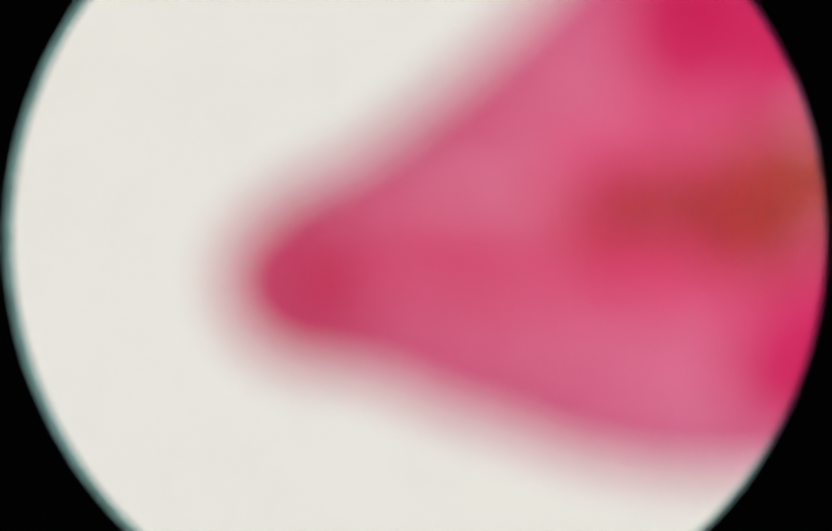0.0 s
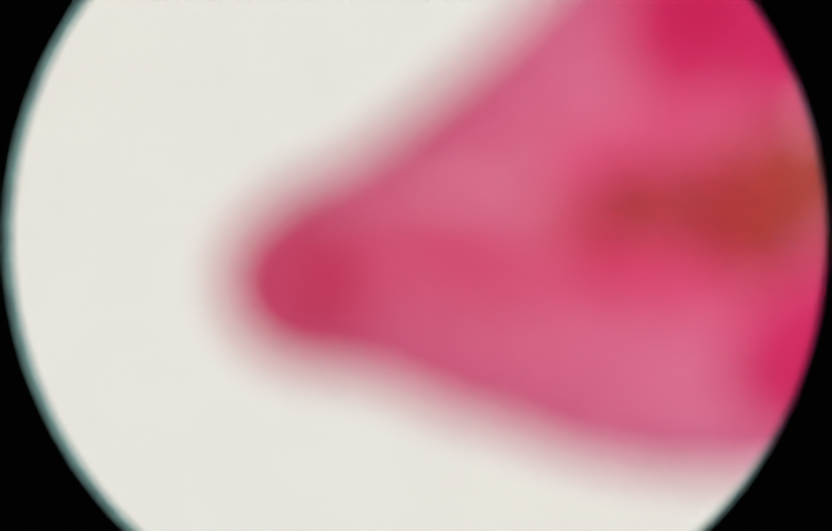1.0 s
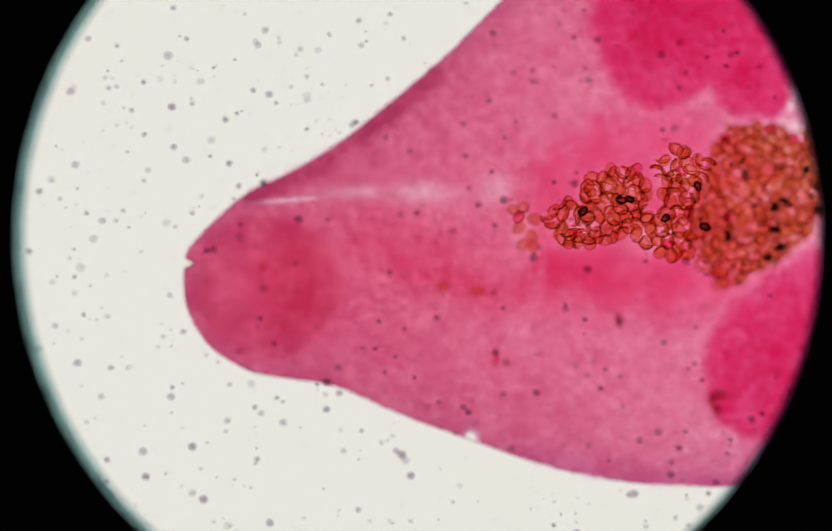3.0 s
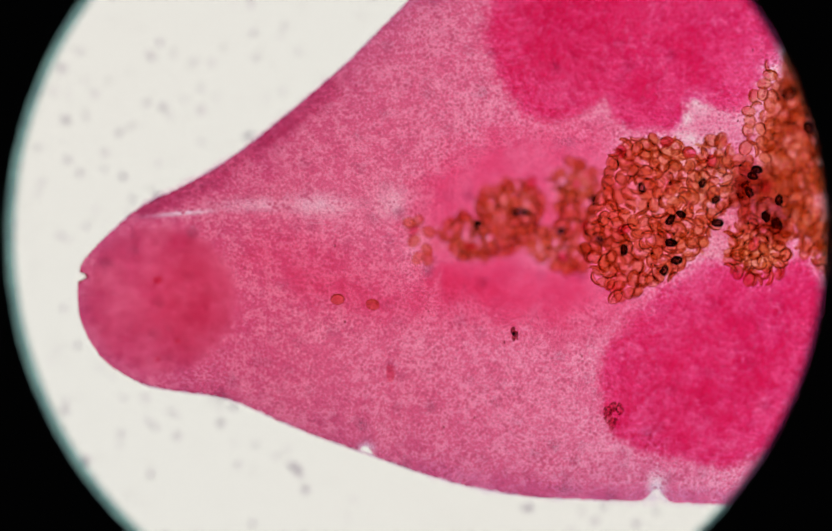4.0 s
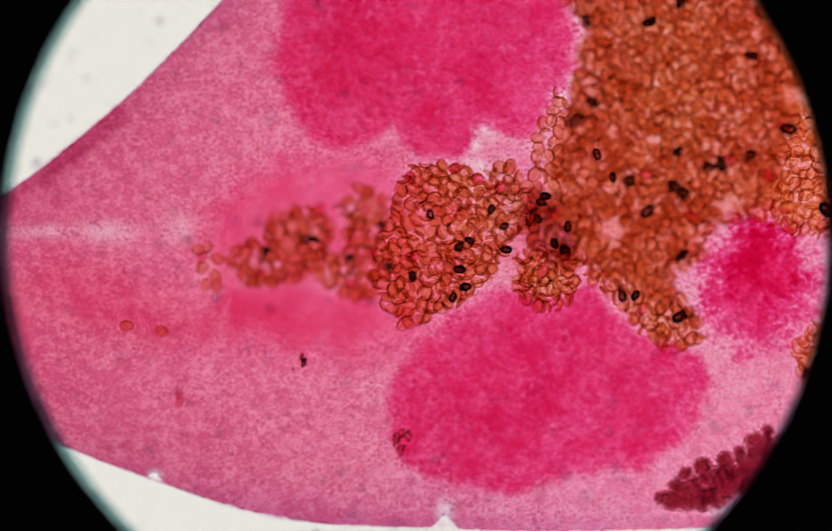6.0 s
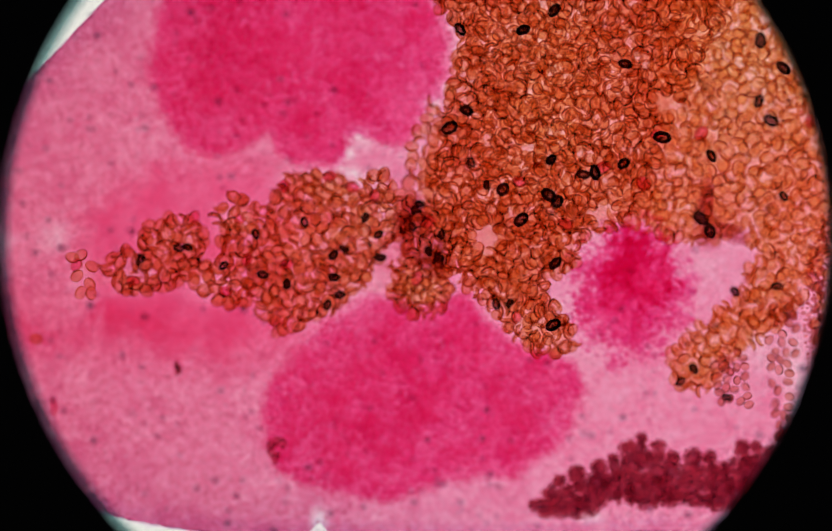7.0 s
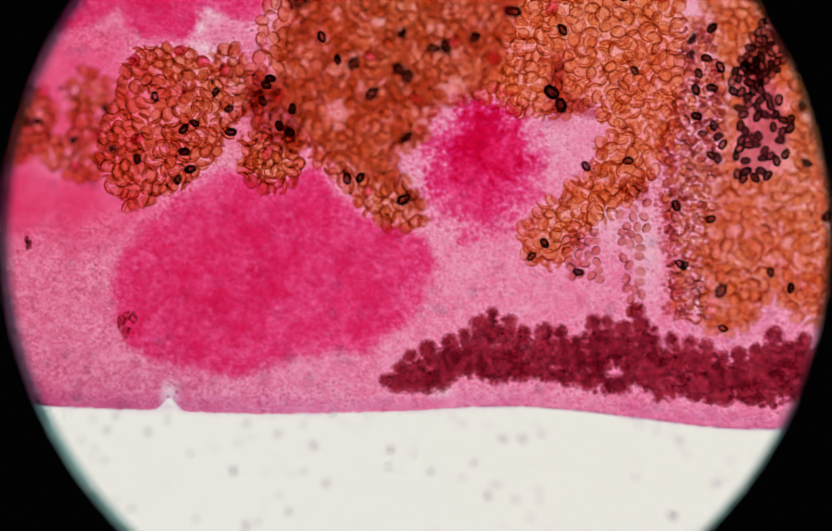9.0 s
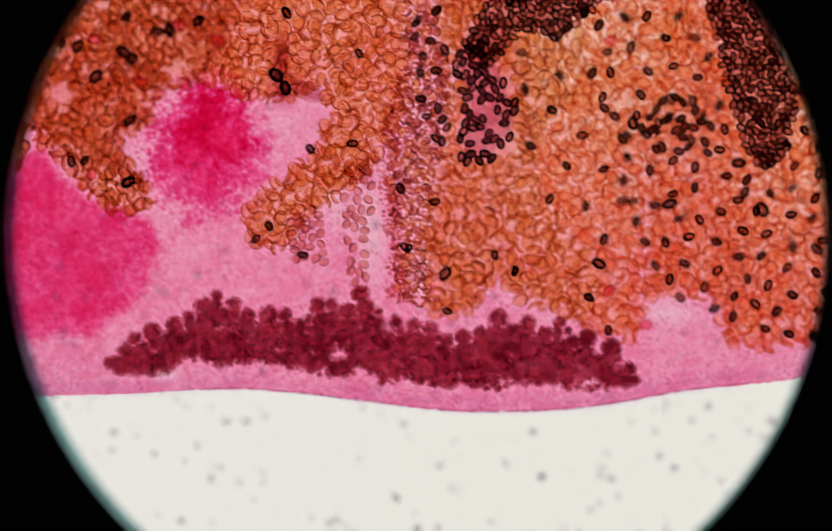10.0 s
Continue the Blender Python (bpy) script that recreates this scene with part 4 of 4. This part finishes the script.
def dust():
    """Dried droplets and specks on top of the cover slip."""
    rng = np.random.RandomState(21)
    ring = []
    n = 16
    verts = [(0, 0, 0.5)]
    for r, z in ((0.34, 0.47), (0.56, 0.36), (1.0, 0.0)):
        verts += [(r * math.cos(2 * math.pi * i / n), r * math.sin(2 * math.pi * i / n), z) for i in range(n)]
    faces = [(0, 1 + i, 1 + (i + 1) % n) for i in range(n)]
    slots = [1] * n
    for k in range(2):
        for i in range(n):
            j = (i + 1) % n
            faces.append((1 + k * n + i, 1 + (k + 1) * n + i, 1 + (k + 1) * n + j, 1 + k * n + j))
            slots.append(0 if k else 1)
    drop = mesh_of("droplet", verts, faces, [DUST, DUST_RIM], slots)
    speck = bpy.data.meshes.new("speck")
    bm = bmesh.new()
    bmesh.ops.create_icosphere(bm, subdivisions=1, radius=1)
    bm.to_mesh(speck)
    bm.free()
    speck.materials.append(SPECK)
    for _ in range(1600):
        x, y, r = -700 + 4000 * rng.rand(), -250 + 1700 * rng.rand(), (4.6 + 5.0 * rng.rand() ** 2) * S
        ring.append((drop, Matrix.Translation((*at(x, y), 0.112)) @ Matrix.Diagonal((r, r * (0.85 + 0.15 * rng.rand()), r * 0.5, 1))))
    for _ in range(6500):
        x, y, r = -700 + 4000 * rng.rand(), -250 + 1700 * rng.rand(), (0.8 + 2.2 * rng.rand() ** 3) * S
        ring.append((speck, Matrix.Translation((*at(x, y), 0.112 + r * 0.4)) @ Matrix.Diagonal((r, r * (0.6 + 0.4 * rng.rand()), r * 0.6, 1))))
    ob = joined("dust", ring, "fine dust and dried droplets on the cover slip", None)
    tagged(ob, category="dust", kind="stuff")
    return ob


lamp = illuminator()
stop, blades = field_stop()
glass = slide()
worm = fluke()
yolk_glands(worm)
eggs(worm)
chips = debris()
film_of_dust = dust()

# ---- movement: the stage carries the slide past the lens and up into focus ----
STAGE = [
    (0.0, -312, 38, -0.98), (0.5, -312, 38, -0.98), (1.0, -312, 38, -0.88), (1.3, -312, 38, -0.7), (1.6, -312, 38, -0.48), (1.8, -312, 38, -0.34), (2.0, -310, 38, -0.26), (2.2, -304, 38, -0.225), (2.4, -297, 37, -0.21), (2.5, -292, 37, -0.19),
    (2.7, -289, 36, -0.165), (2.8, -286, 36, -0.14), (2.9, -275, 34, -0.11), (3.0, -249, 31, -0.082), (3.2, -160, 20, -0.036), (3.5, -98, 12, -0.008), (3.9, -57, 7, 0.0), (4.3, -28, 3, 0.0), (4.5, 0, 0, 0.0), (4.9, 37, -4.5, 0.0),
    (5.0, 51, -6, 0.0), (5.1, 78, -10, 0.0), (5.2, 131, -16.5, 0.0), (5.3, 192, -24, 0.0), (5.4, 240, -30, 0.0), (5.5, 260, -33, 0.0), (5.7, 274, -35, 0.0), (6.2, 420, -53, -0.02), (6.6, 540, -67, -0.045), (6.8, 566, -68, -0.052), (7.0, 584.5, -59, -0.048), (7.2, 594.5, -49, -0.018), (7.35, 600, -42.5, 0.0), (7.5, 604, -38.5, 0.0), (8.0, 612.5, -36.5, 0.0),
    (8.2, 623, -36, 0.0), (8.3, 634, -36, 0.0), (8.4, 677, -37, 0.0), (8.5, 729, -39, -0.008), (8.6, 762, -39.5, -0.009), (8.7, 784, -36, -0.009), (8.8, 808, 34, -0.008), (8.9, 839, 132, -0.008), (9.0, 866, 177.5, -0.007), (9.1, 895, 181, -0.006), (9.3, 984, 169, -0.006), (9.5, 1102, 158.5, -0.013), (9.6, 1167, 156, -0.016), (9.8, 1290, 164, -0.02), (9.9, 1345, 183, -0.022), (10.0, 1385.5, 210, -0.023)]
CLOSING = [(0.0, 0.0), (2.0, 0.0), (2.2, 22.0), (2.3, 36.0), (2.4, 48.0), (2.5, 37.0), (2.7, 33.0), (2.8, 27.0), (3.0, 20.0), (3.2, 15.0), (4.3, 1.0), (5.5, -3.0), (7.0, -8.0), (8.5, -8.0), (10.0, 5.0)]


def motions():
    for thing, (x, y, z) in [(glass, (0, 0, 0)), (worm, (0, 0, 0)), (film_of_dust, (0, 0, 0)), *chips]:
        walk(thing, [(t, pose(x - a * S, y + b * S, z + c)) for t, a, b, c in STAGE])
    for blade, i in blades:
        turn = 2 * math.pi * i / BLADES
        walk(blade, [(t, pose(-d * S * (0.8 - 0.2 * math.cos(turn)) * math.cos(turn), -d * S * (0.8 - 0.2 * math.cos(turn)) * math.sin(turn), 0.001 * (i % 2), 0, 0, math.degrees(turn))) for t, d in CLOSING])


motions()
